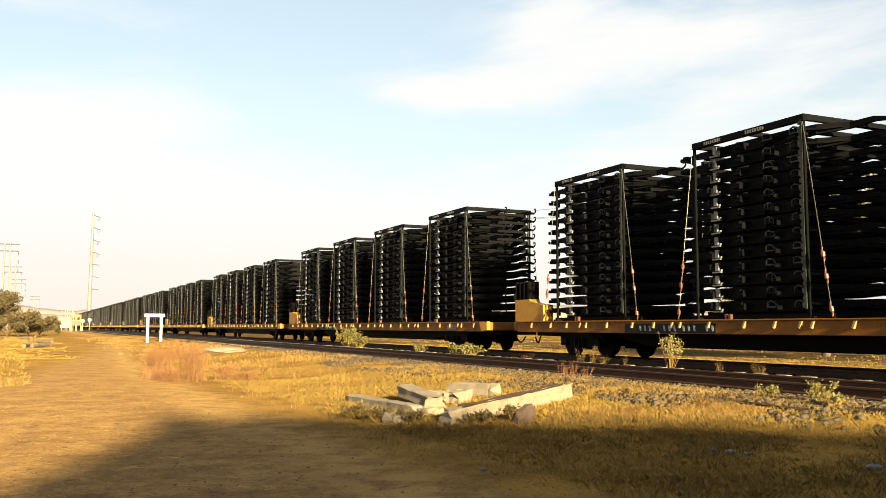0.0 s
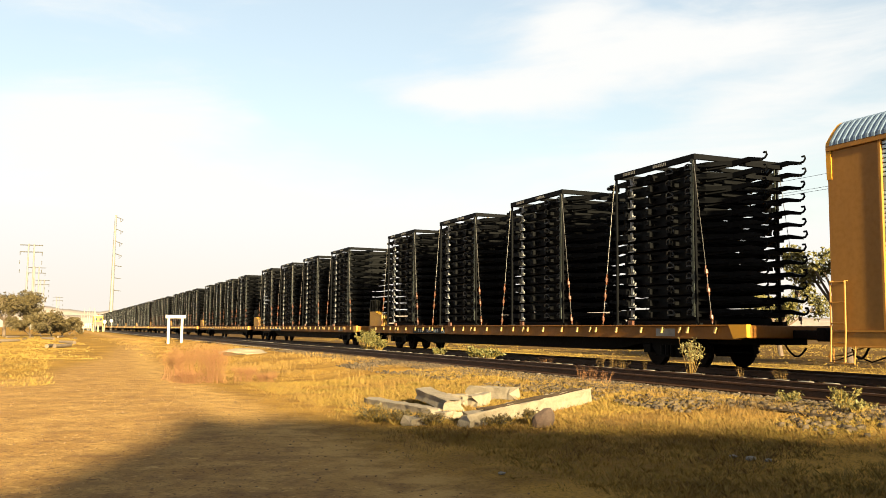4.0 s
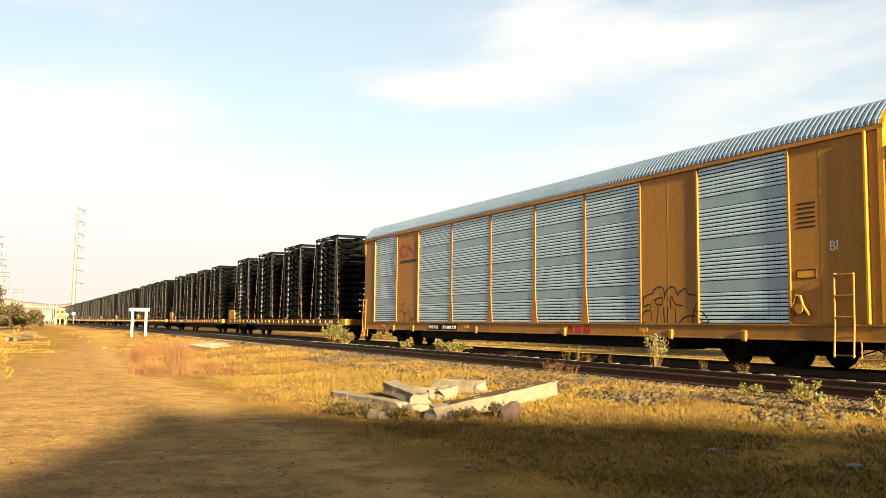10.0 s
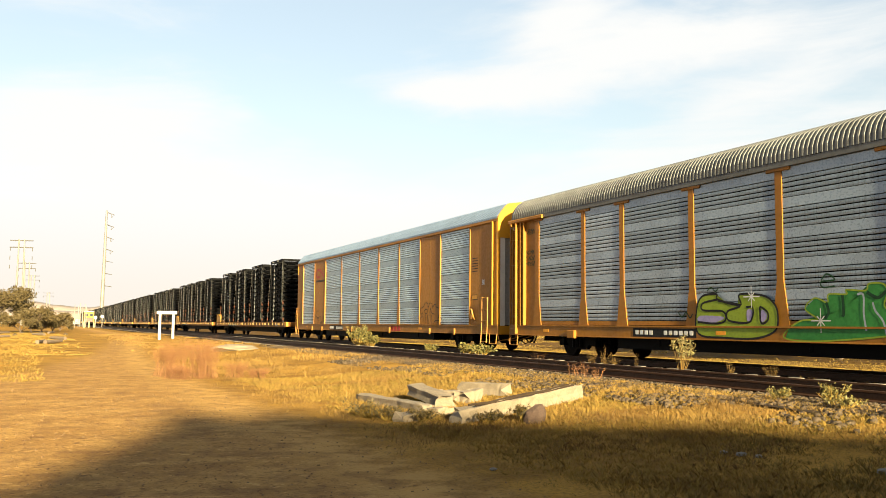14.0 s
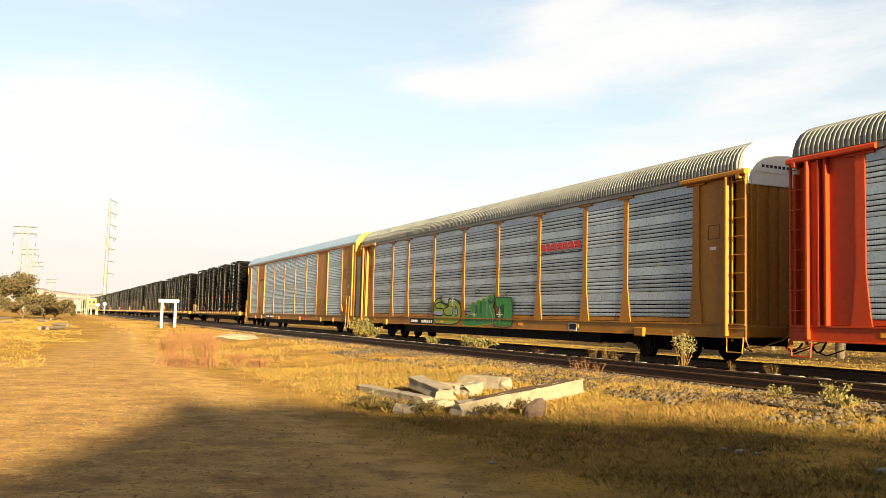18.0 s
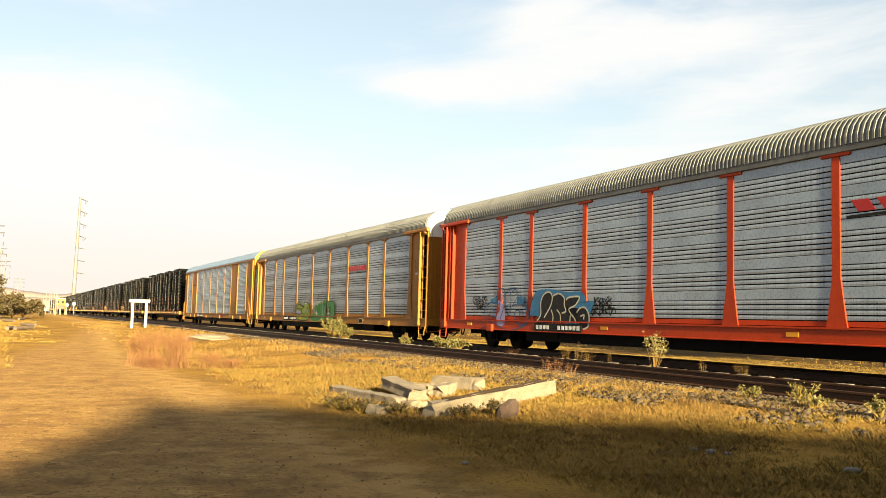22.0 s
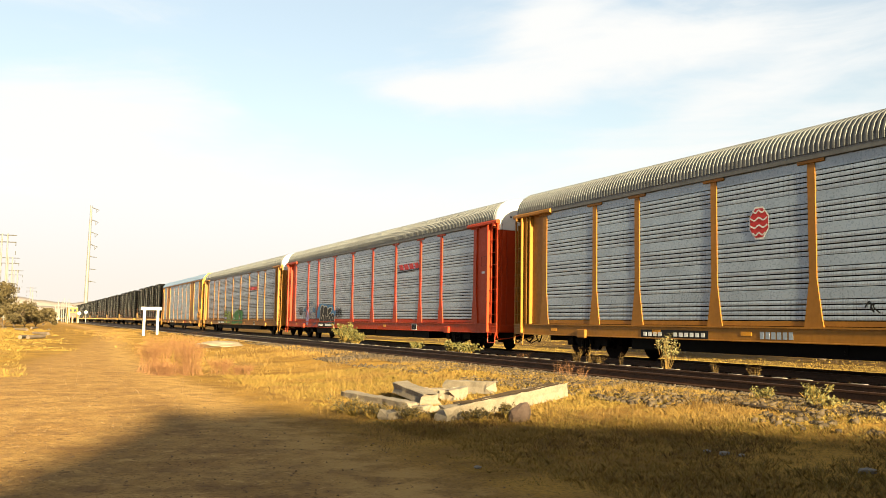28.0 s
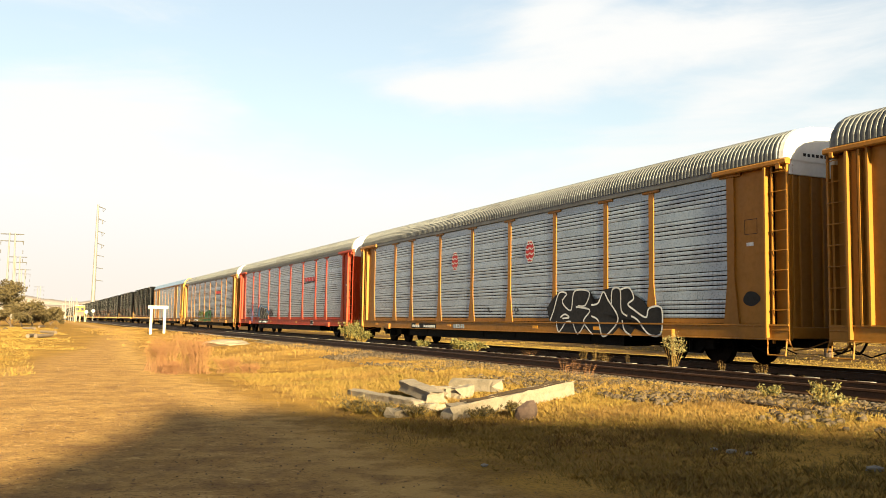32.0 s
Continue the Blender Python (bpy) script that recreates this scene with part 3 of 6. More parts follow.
def roof_profile(z0, angular=False):
    if angular:
        half = [(1.47, z0), (1.455, z0 + .08), (1.30, z0 + .30), (1.12, z0 + .50), (1.02, z0 + .565), (.60, z0 + .63), (.20, z0 + .65)]
    else:
        half = [(1.47, z0), (1.45, z0 + .17), (1.38, z0 + .37), (1.24, z0 + .55), (1.02, z0 + .69), (.66, z0 + .78), (.22, z0 + .82)]
    return half + [(-y, z) for y, z in half[::-1]]


def roof_mesh(z0, x0, x1, wave, depth, material, angular=False):
    """Sheets pressed in ribs that run up the shoulders and die out under the flat crown."""
    prof = roof_profile(z0, angular)
    fade = (.5, 1.0, 1.0, .9, .25, .1, .1)
    fade = fade + fade[::-1]
    centre = Vector((0, z0 - .4))
    g = Shape()
    n = int((x1 - x0) / wave)
    xs = []
    for i in range(n):
        a = x0 + (x1 - x0) * i / n
        w = (x1 - x0) / n
        xs += [(a, 0), (a + w * .38, 0), (a + w * .50, depth), (a + w * .88, depth)]
    xs.append((x1, 0))
    v = []
    for x, o in xs:
        for p, k in zip(prof, fade):
            dirn = (Vector(p) - centre).normalized()
            v.append((x, p[0] + dirn.x * o * k, p[1] + dirn.y * o * k))
    m = len(prof)
    f = [(r * m + i, r * m + i + 1, (r + 1) * m + i + 1, (r + 1) * m + i) for r in range(len(xs) - 1) for i in range(m - 1)]
    f += [tuple(range(m)), tuple(range((len(xs) - 1) * m, len(xs) * m))]
    return g.add(v, f).mesh("roof", material)


SLATS = {}


def slat_mesh(width, height, material):
    """One pressed slat, x from 0 to width, face at y 0."""
    key = (round(width, 3), round(height, 4), material.name)
    if key not in SLATS:
        SLATS[key] = Shape().prism([(-.035, 0), (.0, 0), (.003, height * .5), (.0, height), (-.035, height)], 0, width, "x").mesh("slat", material)
    return SLATS[key]


def slatted(car, near, width, z0, z1, n, material, m, gap):
    """n slats with open slots between them; the hidden far side is one ribbed sheet."""
    h = (z1 - z0) / n
    if near:
        me = slat_mesh(width, h - gap, material)
        for i in range(n):
            part("slat", me, None, car, "", m @ pose(0, 0, z0 + i * h + gap / 2))
        return
    prof = [(-.035, z0)]
    for i in range(n):
        a, b = z0 + i * h + gap / 2, z0 + (i + 1) * h - gap / 2
        prof += [(-.02, a), (.0, a), (.0, b), (-.02, b)]
    part("slatted_panel", Shape().prism(prof + [(-.035, z1)], 0, width, "x"), material, car, "", m)


def post_shape(z0, z1, w, flare, cap, out=0.075):
    """A side post: a channel with a flared foot and a T-shaped head; centred on x 0, face at y = out."""
    g = Shape()
    h = w / 2
    foot = z0 + .95
    poly = [(-flare, z0), (flare, z0), (flare * .82, z0 + .22), (h * 1.15, foot), (h, foot + .1), (h, z1), (-h, z1), (-h, foot + .1), (-h * 1.15, foot), (-flare * .82, z0 + .22)]
    g.prism(poly, -.03, out, "y")
    if cap:
        g.box(-cap, cap, -.03, out + .02, z1 - .03, z1 + .10, .01)
    for k in range(5):
        z = foot + .25 + k * (z1 - foot - .3) / 5
        g.box(h, h + .03, -.0, out - .02, z, z + .05)
    return g


def rim(x0, x1, z0, z1, y, w=.012):
    """A thin frame line on the plane y."""
    g = Shape()
    for a, b, c, d in ((x0, x1, z0, z0 + w), (x0, x1, z1 - w, z1), (x0, x0 + w, z0 + w, z1 - w), (x1 - w, x1, z0 + w, z1 - w)):
        g.box(a, b, y, y + .004, c, d)
    return g.v, g.f


def bars(car, r0, r1, z0, z1, y, n, ink, name="marking", label="", slant=0.0):
    """A line of writing that cannot be read, as plain bars."""
    w = (r1 - r0) / n
    one = Shape().prism([(-w * .34 - slant, z0), (w * .34 - slant, z0), (w * .34 + slant, z1), (-w * .34 + slant, z1)], 0, .006, "y").mesh(name, ink)
    for i in range(n):
        part(name, one, None, car, label, pose(near_x(r0 + (i + .5) * w), y, 0))


def end_shape(x, sign, z0, z1, half=1.44, top=None, t=.1, angular=False):
    """A flat piece of a car's end between two heights, or up to the roof line."""
    if top is None:
        poly = [(-half, z0), (half, z0), (half, z1), (-half, z1)]
    else:
        poly = [(half, z0)] + [(y * .99, z) for y, z in roof_profile(top, angular)] + [(-half, z0)]
    a, b = sorted((x, x + sign * t))
    return Shape().prism(poly, a, b, "x")


def cap_shape(sign, z0, length):
    """The rounded end of the roof, down to the top of the end doors."""
    full = [(1.37, z0 - .02)] + roof_profile(z0) + [(-1.37, z0 - .02)]
    rings = []
    for u, k in ((0.0, 1.0), (.55, .995), (.85, .965), (1.0, .90)):
        rings.append([(sign * (HALF - length + u * length), y * k, 4.305 + (z - 4.305) * k) for y, z in full])
    m = len(full)
    v = [p for r in rings for p in r]
    f = [(r * m + i, r * m + i + 1, (r + 1) * m + i + 1, (r + 1) * m + i) for r in range(3) for i in range(m - 1)]
    f += [tuple(range(m)), tuple(range(3 * m, 4 * m))]
    f += [(r * m + m - 1, r * m, (r + 1) * m, (r + 1) * m + m - 1) for r in range(3)]
    return Shape().add(v, f)


def autorack(label, body, sheet, roof, band=None, kind="old", end_cap=None, sheet2=None):
    """A covered car carrier, origin midway on the rail tops, x forward, y to the near side."""
    car = thing("autorack_wagon", label, "freight wagon", group="covered car carriers")
    z_sill, z_pan, z_top = .63, .98, (4.75 if kind == "cn" else 4.52)
    z_eave = 4.86 if kind == "cn" else 4.66
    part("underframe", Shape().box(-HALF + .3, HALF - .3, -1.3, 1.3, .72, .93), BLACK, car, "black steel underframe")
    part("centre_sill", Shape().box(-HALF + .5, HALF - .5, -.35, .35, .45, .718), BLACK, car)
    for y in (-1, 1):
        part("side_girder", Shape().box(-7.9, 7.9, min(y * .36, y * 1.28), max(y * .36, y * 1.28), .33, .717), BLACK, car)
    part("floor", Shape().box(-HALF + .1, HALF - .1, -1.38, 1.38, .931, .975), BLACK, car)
    part("roof", roof_mesh(z_eave, -HALF + (.1 if kind == "cn" else .22), HALF - (.1 if kind == "cn" else .25), .15 if kind == "cn" else .132, .014 if kind == "cn" else .030, roof, kind == "cn"), None, car, "ribbed galvanised roof")
    for turn, near in ((0, True), (180, False)):
        side = pose(0, 0, 0, 0, 0, turn)
        part("side_sill", Shape().prism([(1.36, z_sill), (1.48, z_sill), (1.48, z_sill + .022), (1.46, z_sill + .028), (1.46, z_pan - .045), (1.49, z_pan - .04), (1.49, z_pan), (1.36, z_pan)], -HALF, HALF, "x"), body, car, "", side)
        part("top_beam", Shape().box(-HALF, HALF, 1.37, 1.47, z_top, z_eave + .005, .012), body if kind == "cn" else roof, car, "", side)
        if kind == "cn":
            edges = [(1.32, 3.97), (6.25, 9.3), (9.3, 12.4), (12.4, 15.35), (15.35, 18.15), (18.15, 20.75), (22.95, 25.8)]
            solid = [(0, 1.32), (3.97, 6.25), (20.75, 22.95), (25.8, CAR_L)]
            posts = [9.3, 12.4, 15.35, 18.15]
        else:
            k = [1.85, 4.63, 6.63, 9.63, 12.6, 15.53, 18.5, 21.3, 23.4, 26.4]
            edges = list(zip(k, k[1:]))
            solid = [(0.50, 1.85), (26.4, CAR_L - .53)]
            posts = k
        for a, b in edges:
            w = b - a - .06
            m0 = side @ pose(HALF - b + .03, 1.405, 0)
            # added black sheet: gives the open slots their deep shade
            part("backing_sheet", Shape().box(0, w, -.075, -.06, z_pan, z_top), BLACK, car, "black sheet that stands in for shade behind the slats", m0)
            if kind == "cn":
                h, gap = .735, .277
                z = z_pan
                for i in range(4):
                    slatted(car, near, w, z, z + h, 8, sheet, m0, .027)
                    z += h
                    if i < 3:
                        part("band_panel", Shape().box(0, w, -.03, -.008, z + .005, z + gap - .005, .004), band, car, "", m0)
                        z += gap
            else:
                n = 5
                z_low = z_pan + .13
                h = (z_top - z_low) / n
                part("base_strip", Shape().box(0, w, -.05, .0, z_pan + .012, z_low - .012, .004), body, car, "", m0)
                use = sheet2 if (sheet2 is not None and a in (4.63, 21.3)) else sheet
                for i in range(n):
                    z = z_low + i * h
                    slatted(car, near, w, z, z + h * .66, 4, use, m0, .028)
                    part("band_panel", Shape().box(0, w, -.03, .004, z + h * .665, z + h * .995, .004), BAND_OLD, car, "", m0)
        for a, b in solid:
            part("end_panel" if a < 1 or b > 27 else "plate_panel", Shape().box(HALF - b, HALF - a, 1.36, 1.425 if kind == "cn" else 1.38, z_pan, z_top, .008), body, car, "", side)
        for p in posts:
            wide = p in (1.85, 26.4)
            if kind == "cn":
                part("side_post", post_shape(z_pan - .04, z_top, .13, .20, 0, .022), body, car, "", side @ pose(HALF - p, 1.40, 0))
            else:
                part("side_post", post_shape(z_pan - .04, z_top - .04, .2 if not wide else .24, .27, .36, .03), body, car, "", side @ pose(HALF - p, 1.40, 0))
        if kind == "cn":
            for x in (1.32, 3.97, 6.25, 20.75, 22.95, 25.8):
                part("panel_edge", Shape().box(HALF - x - .035, HALF - x + .035, 1.40, 1.455, z_pan, z_top, .008), body, car, "", side)
            part("corner_post", Shape().box(-HALF, -HALF + .16, 1.38, 1.47, z_pan, z_top + .1, .02), BRIGHT, car, "bright yellow corner post", side)
            part("corner_flange", Shape().box(-HALF + .40, -HALF + .46, 1.38, 1.50, z_pan, z_top + .02, .008), BRIGHT, car, "bright yellow corner flange", side)
            for r0, r1 in ((.05, .42), (27.0, 27.46)):
                x0, x1 = HALF - r0, HALF - r1
                g = Shape()
                for x in (x0, x1):
                    g.tube([(x, 1.43, 1.99), (x, 1.50, 2.0), (x, 1.51, .95), (x, 1.55, .32)], .02, 6)
                lad = part("side_ladder", g, body, car, "", side)
                for z in (.36, .72, 1.12, 1.55, 1.97):
                    part("rung", Shape().rod((x0, 1.515, z), (x1, 1.515, z), .014, n=6), body, lad)
        else:
            for a, b in ((0.02, .52), (CAR_L - .55, CAR_L - .02)):
                part("recess_panel", Shape().box(HALF - b, HALF - a, 1.24, 1.27, z_pan - .2, z_top, .008), body, car, "", side)
            # ladders at the corners, channels that stand proud beside them, and a head beam
            for x, sg in ((HALF - .23, 1), (-HALF + .25, -1)):
                g = Shape()
                for k2 in (-.22, .22):
                    g.box(x + k2 - .025, x + k2 + .025, 1.40, 1.46, .55, z_top + .03, .006)
                lad = part("ladder", g, body, car, "", side)
                rung = Shape().rod((x - .24, 1.47, 0), (x + .24, 1.47, 0), .013, n=6).mesh("rung", body)
                for i in range(9):
                    part("rung", rung, None, lad, "", pose(0, 0, .85 + i * .44))
                part("channel_post", Shape().prism([(x - sg * .31, 1.38), (x - sg * .31, 1.56), (x - sg * .36, 1.56), (x - sg * .36, 1.44), (x - sg * .50, 1.44), (x - sg * .50, 1.38)], z_pan - .3, z_top - .02, "z"), body, car, "", side)
            for x in (HALF - .82, HALF - 1.02):
                part("door_track", Shape().prism([(x - .025, 1.38), (x - .025, 1.50), (x + .025, 1.50), (x + .06, 1.40), (x + .06, 1.38)], z_pan - .02, z_top - .02, "z"), body, car, "", side)
            part("access_hatch", Shape().add(*rim(-HALF + .98, -HALF + 1.38, 3.05, 3.40, 1.381)), INK_BLACK, car, "dark seam of a small hatch", side)
            for x0, x1 in ((HALF - 2.3, HALF + .03), (-HALF - .03, -HALF + 2.3)):
                part("head_beam", Shape().prism([(1.38, z_top - .01), (1.52, z_top - .01), (1.54, z_top + .02), (1.54, z_top + .09), (1.48, z_top + .13), (1.38, z_top + .13)], x0, x1, "x"), body, car, "", side)
                part("beam_gusset", Shape().box((x0 + x1) / 2 + (.9 if x1 > 0 else -.9), (x0 + x1) / 2 + (1.0 if x1 > 0 else -1.0), 1.36, 1.55, z_top - .10, z_top + .02, .01), body, car, "", side)
        for x in ((-10.4, -7.9, -3.1, 2.6, 8.2, 10.3) if kind == "cn" else (-10.1, 10.0)):
            part("jacking_pad", Shape().box(x - (.07 if kind == "cn" else .2), x + (.07 if kind == "cn" else .2), 1.44, 1.52 if kind == "cn" else 1.55, z_sill - .05, z_sill + .20, .02), body, car, "", side)
        for x in (-6.8, -3.3, 3.4, 6.6, 11.6):
            part("reflector", Shape().box(x - .17, x + .17, 1.46, 1.468, .76, .86), REFLECTOR, car, "yellow reflector strip", side)
    # ends
    for sign in (1, -1):
        x = sign * (HALF - .12)
        if kind == "cn":
            part("end_arch", end_shape(x, sign, 4.15, 0, 1.44, z_eave, .13, True), BRIGHT, car, "bright yellow end arch")
            for y0, y1 in ((-1.42, -.02), (.02, 1.12)):
                part("end_door", Shape().box(min(x - sign * .1, x + sign * .02), max(x - sign * .1, x + sign * .02), y0, y1, .95, 4.15, .02), GREY_DOOR, car, "grey folding end door")
            # white puts the sunlit strip at the end's near edge into the colour
            part("door_edge", Shape().box(min(x, x + sign * .08), max(x, x + sign * .08), 1.14, 1.42, .95, 4.15, .02), WHITE, car, "scuffed door edge, white for its sunlit strip")
            part("end_sill", Shape().box(min(x, x + sign * .12), max(x, x + sign * .12), -1.44, 1.44, .63, .95, .02), BRIGHT, car)
        else:
            part("end_door", end_shape(x, sign, .8, 4.30, 1.40, None, .06), body, car)
            for y in (-1.05, -.7, -.35, 0, .35, .7, 1.05):
                part("door_rib", Shape().box(min(x, x + sign * .10), max(x, x + sign * .10), y - .02, y + .02, .85, 4.28, .008), body, car)
            part("end_cap", cap_shape(sign, z_eave, .22 if sign < 0 else .25), (end_cap or body) if sign < 0 else roof, car, "white painted roof end" if end_cap and sign < 0 else "dark grey roof end")
            part("end_header", Shape().box(min(x, x + sign * .10), max(x, x + sign * .10), -1.36, 1.36, 4.29, z_eave + .02, .01), end_cap or body, car, "white painted plate over the end door" if end_cap else "")
            part("end_sill", Shape().box(min(x, x + sign * .12), max(x, x + sign * .12), -1.36, 1.36, .66, .93, .02), body, car)
        part("coupler", coupler_shape(sign), RUSTY, car, "rusty knuckle coupler")
        part("air_hose", hose_shape(sign), BLACK, car)
        xe = sign * (HALF + .10)
        part("uncoupling_lever", Shape().tube([(xe - sign * .1, 1.46, .62), (xe, 1.44, .42), (xe, 1.0, .46), (xe, .4, .62), (xe, .1, .80)], .018, 6), body, car)
        part("trailing_cable", Shape().tube([(sign * (HALF - 1.3 + .45 * i), 1.30, .50 - (.16 if i % 2 else .02)) for i in range(4)], .016, 5), BLACK, car)
        part("end_step", Shape().tube([(sign * (HALF - .62), 1.47, .66), (sign * (HALF - .60), 1.49, .30), (sign * (HALF - .08), 1.49, .30), (sign * (HALF - .06), 1.47, .66)], .02, 6), body, car)
    part("air_reservoir", Shape().rod((3.6, .95, .52), (5.1, .95, .52), .21, n=14), BLACK, car)
    part("brake_cylinder", Shape().rod((-4.6, .9, .50), (-3.8, .9, .50), .17, n=12).rod((-3.8, .9, .50), (-3.2, .9, .50), .05, n=8), BLACK, car)
    for x in (-6.2, -1.6, .8, 6.0):
        part("drop_bracket", Shape().box(x - .05, x + .05, 1.18, 1.30, .42, .72, .01), BLACK, car)
    part("brake_rod", Shape().rod((-8.6, .62, .40), (8.6, .62, .44), .022, n=6), BLACK, car)
    bogies(car)
    return car


def near_x(r):
    """x of a place r metres behind the front of a car."""
    return HALF - r


def number_panel(car, r0, r1, z0, z1, chars, y=1.462):
    rng = random.Random(chars)
    p = part("number_panel", Shape().box(near_x(r1), near_x(r0), y, y + .006, z0, z1), PLATE_BLACK, car, "black panel with white markings")
    n = chars + 2
    w = (r1 - r0 - .16) / n
    one = Shape().box(-w * .32, w * .32, 0, .006, z0 + .06, z1 - .06).mesh("marking", INK_WHITE)
    for i in range(n):
        if i not in (4, 5):
            part("marking", one, None, p, "", pose(near_x(r1) + .08 + (n - .5 - i) * w, y + .006, 0))


def curve(points, n=8, closed=True):
    """A rounded line through points."""
    out, m = [], len(points)
    for i in range(m if closed else m - 1):
        p = [Vector(points[(i + k) % m] if closed else points[min(m - 1, max(0, i + k))]) for k in (-1, 0, 1, 2)]
        for j in range(n):
            t = j / n
            q = 0.5 * ((2 * p[1]) + (p[2] - p[0]) * t + (2 * p[0] - 5 * p[1] + 4 * p[2] - p[3]) * t * t + (3 * p[1] - p[0] - 3 * p[2] + p[3]) * t ** 3)
            out.append((q.x, q.y))
    if not closed:
        out.append(tuple(points[-1]))
    return out


def sprayed(car, outline, fill, y, name="graffiti", label="sprayed graffiti letters", round_it=True):
    """A filled shape whose outline is given as metres behind the car's front and height."""
    pts = [(near_x(r), z) for r, z in outline]
    return part(name, Shape().patch(curve(pts, 4) if round_it else pts, y), fill, car, label)


def stroke(parent, line, ink, w, y, closed=False, name="outline"):
    return part(name, Shape().ribbon(curve([(near_x(r), z) for r, z in line], 6, closed), w, y, .004, closed), ink, parent)


def scribble(car, r0, r1, z0, z1, loops, ink, seed, y=1.50, w=.035):
    """A sprayed tag: one long looping line."""
    rng = random.Random(seed)
    pts = []
    for i in range(loops * 4):
        u = i / (loops * 4 - 1)
        pts.append((near_x(r0 + (r1 - r0) * u + rng.uniform(-.1, .1)), z0 + (z1 - z0) * (0.5 + 0.5 * math.sin(i * math.pi / 2) * rng.uniform(.5, 1.0))))
    part("tag", Shape().ribbon(curve(pts, 7, False), w, y, .004), ink, car, "sprayed scribble")


def flatcar():
    car = thing("flat_wagon", "long orange-brown flat wagon with cream stake pockets", "freight wagon", group="flat wagons")
    g = Shape().box(-FLAT + .25, FLAT - .25, -1.40, 1.40, .93, 1.08, .01)
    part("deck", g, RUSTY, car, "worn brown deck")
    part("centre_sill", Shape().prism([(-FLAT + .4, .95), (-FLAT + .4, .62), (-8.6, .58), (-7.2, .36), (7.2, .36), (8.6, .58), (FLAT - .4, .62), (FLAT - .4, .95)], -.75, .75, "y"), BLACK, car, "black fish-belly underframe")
    pocket = Shape().prism([(-.07, 1.04), (-.01, 1.04), (.055, .90), (.01, .885)], 1.47, 1.54, "y").mesh("stake_pocket", GUSSET)
    lash = Shape().box(-.05, .05, 1.36, 1.44, 1.085, 1.22, .01).box(.10, .16, 1.36, 1.44, 1.085, 1.22, .01).mesh("lashing_bracket", HOOK)
    for turn in (0, 180):
        side = pose(0, 0, 0, 0, 0, turn)
        part("side_sill", Shape().box(-FLAT + .3, FLAT - .3, 1.40, 1.47, .74, 1.06, .01), DECK_ORANGE, car, "orange-brown side sill", side)
        part("deck_lip", Shape().box(-FLAT + .3, FLAT - .3, 1.38, 1.52, 1.06, 1.095, .008), DECK_ORANGE, car, "", side)
        part("corner_plate", Shape().prism([(-FLAT, .80), (-FLAT, 1.10), (-FLAT + .62, 1.10), (-FLAT + .45, .76)], 1.41, 1.535, "y"), BRIGHT, car, "bright yellow corner", side)
        x = -FLAT + 1.1
        i = 0
        while x < FLAT - .8:
            part("stake_pocket", pocket, None, car, "", side @ pose(x, 0, 0))
            if i % 4 == 1:
                part("stake_pocket", pocket, None, car, "", side @ pose(x + .32, 0, 0))
            if i % 6 == 3:
                part("lashing_bracket", lash, None, car, "", side @ pose(x + .55, 0, 0))
            x += (1.05, 1.05, .92, 1.18)[i % 4]
            i += 1
    # brake stand and rack at the leading end, low bulkhead at the other
    stand = part("brake_stand", Shape().prism([(FLAT - 1.9, 1.10), (FLAT - .08, 1.10), (FLAT - .08, 1.82), (FLAT - 1.0, 1.82), (FLAT - 1.15, 1.70), (FLAT - 1.9, 1.62)], 1.05, 1.42, "y"), STAND, car, "yellow brake stand box")
    part("brake_wheel", Shape().rod((FLAT - .07, 1.2, 1.9), (FLAT - .02, 1.2, 1.9), .26, n=16), BLACK, stand)
    for i in range(4):
        part("rack_bar", Shape().box(FLAT - .95 + i * .27, FLAT - .84 + i * .27, 1.0, 1.40, 1.82, 2.42, .01), BLACK, stand)
    part("rack_rail", Shape().box(FLAT - 1.0, FLAT - .05, 1.08, 1.32, 2.28, 2.38, .01), BLACK, stand)
    part("number_panel", Shape().box(FLAT - (9.9), FLAT - (6.3), 1.471, 1.477, .76, 1.0), PLATE_BLACK, car, "black panel with white markings")
    one = Shape().prism([(-.05, .81), (.02, .81), (.05, .95), (-.02, .95)], 1.478, 1.483, "y").mesh("marking", INK_PALE)
    for a, n in ((7.0, 3), (8.0, 3), (8.75, 3), (9.6, 2)):
        for i in range(n):
            part("marking", one, None, car, "", pose(FLAT - (a + i * .2), 0, 0))
    part("test_panel", Shape().box(FLAT - (24.9), FLAT - (24.1), 1.471, 1.478, .80, 1.0), POLE, car, "small pale data panel")
    for sign in (1, -1):
        part("end_beam", Shape().box(min(sign * (FLAT - .25), sign * FLAT), max(sign * (FLAT - .25), sign * FLAT), -1.45, 1.45, .78, 1.08, .02), DECK_ORANGE, car)
        part("coupler", coupler_shape(sign, FLAT, .9), RUSTY, car, "rusty knuckle coupler")
        part("air_hose", hose_shape(sign, FLAT), BLACK, car)
    bogies(car)
    return car


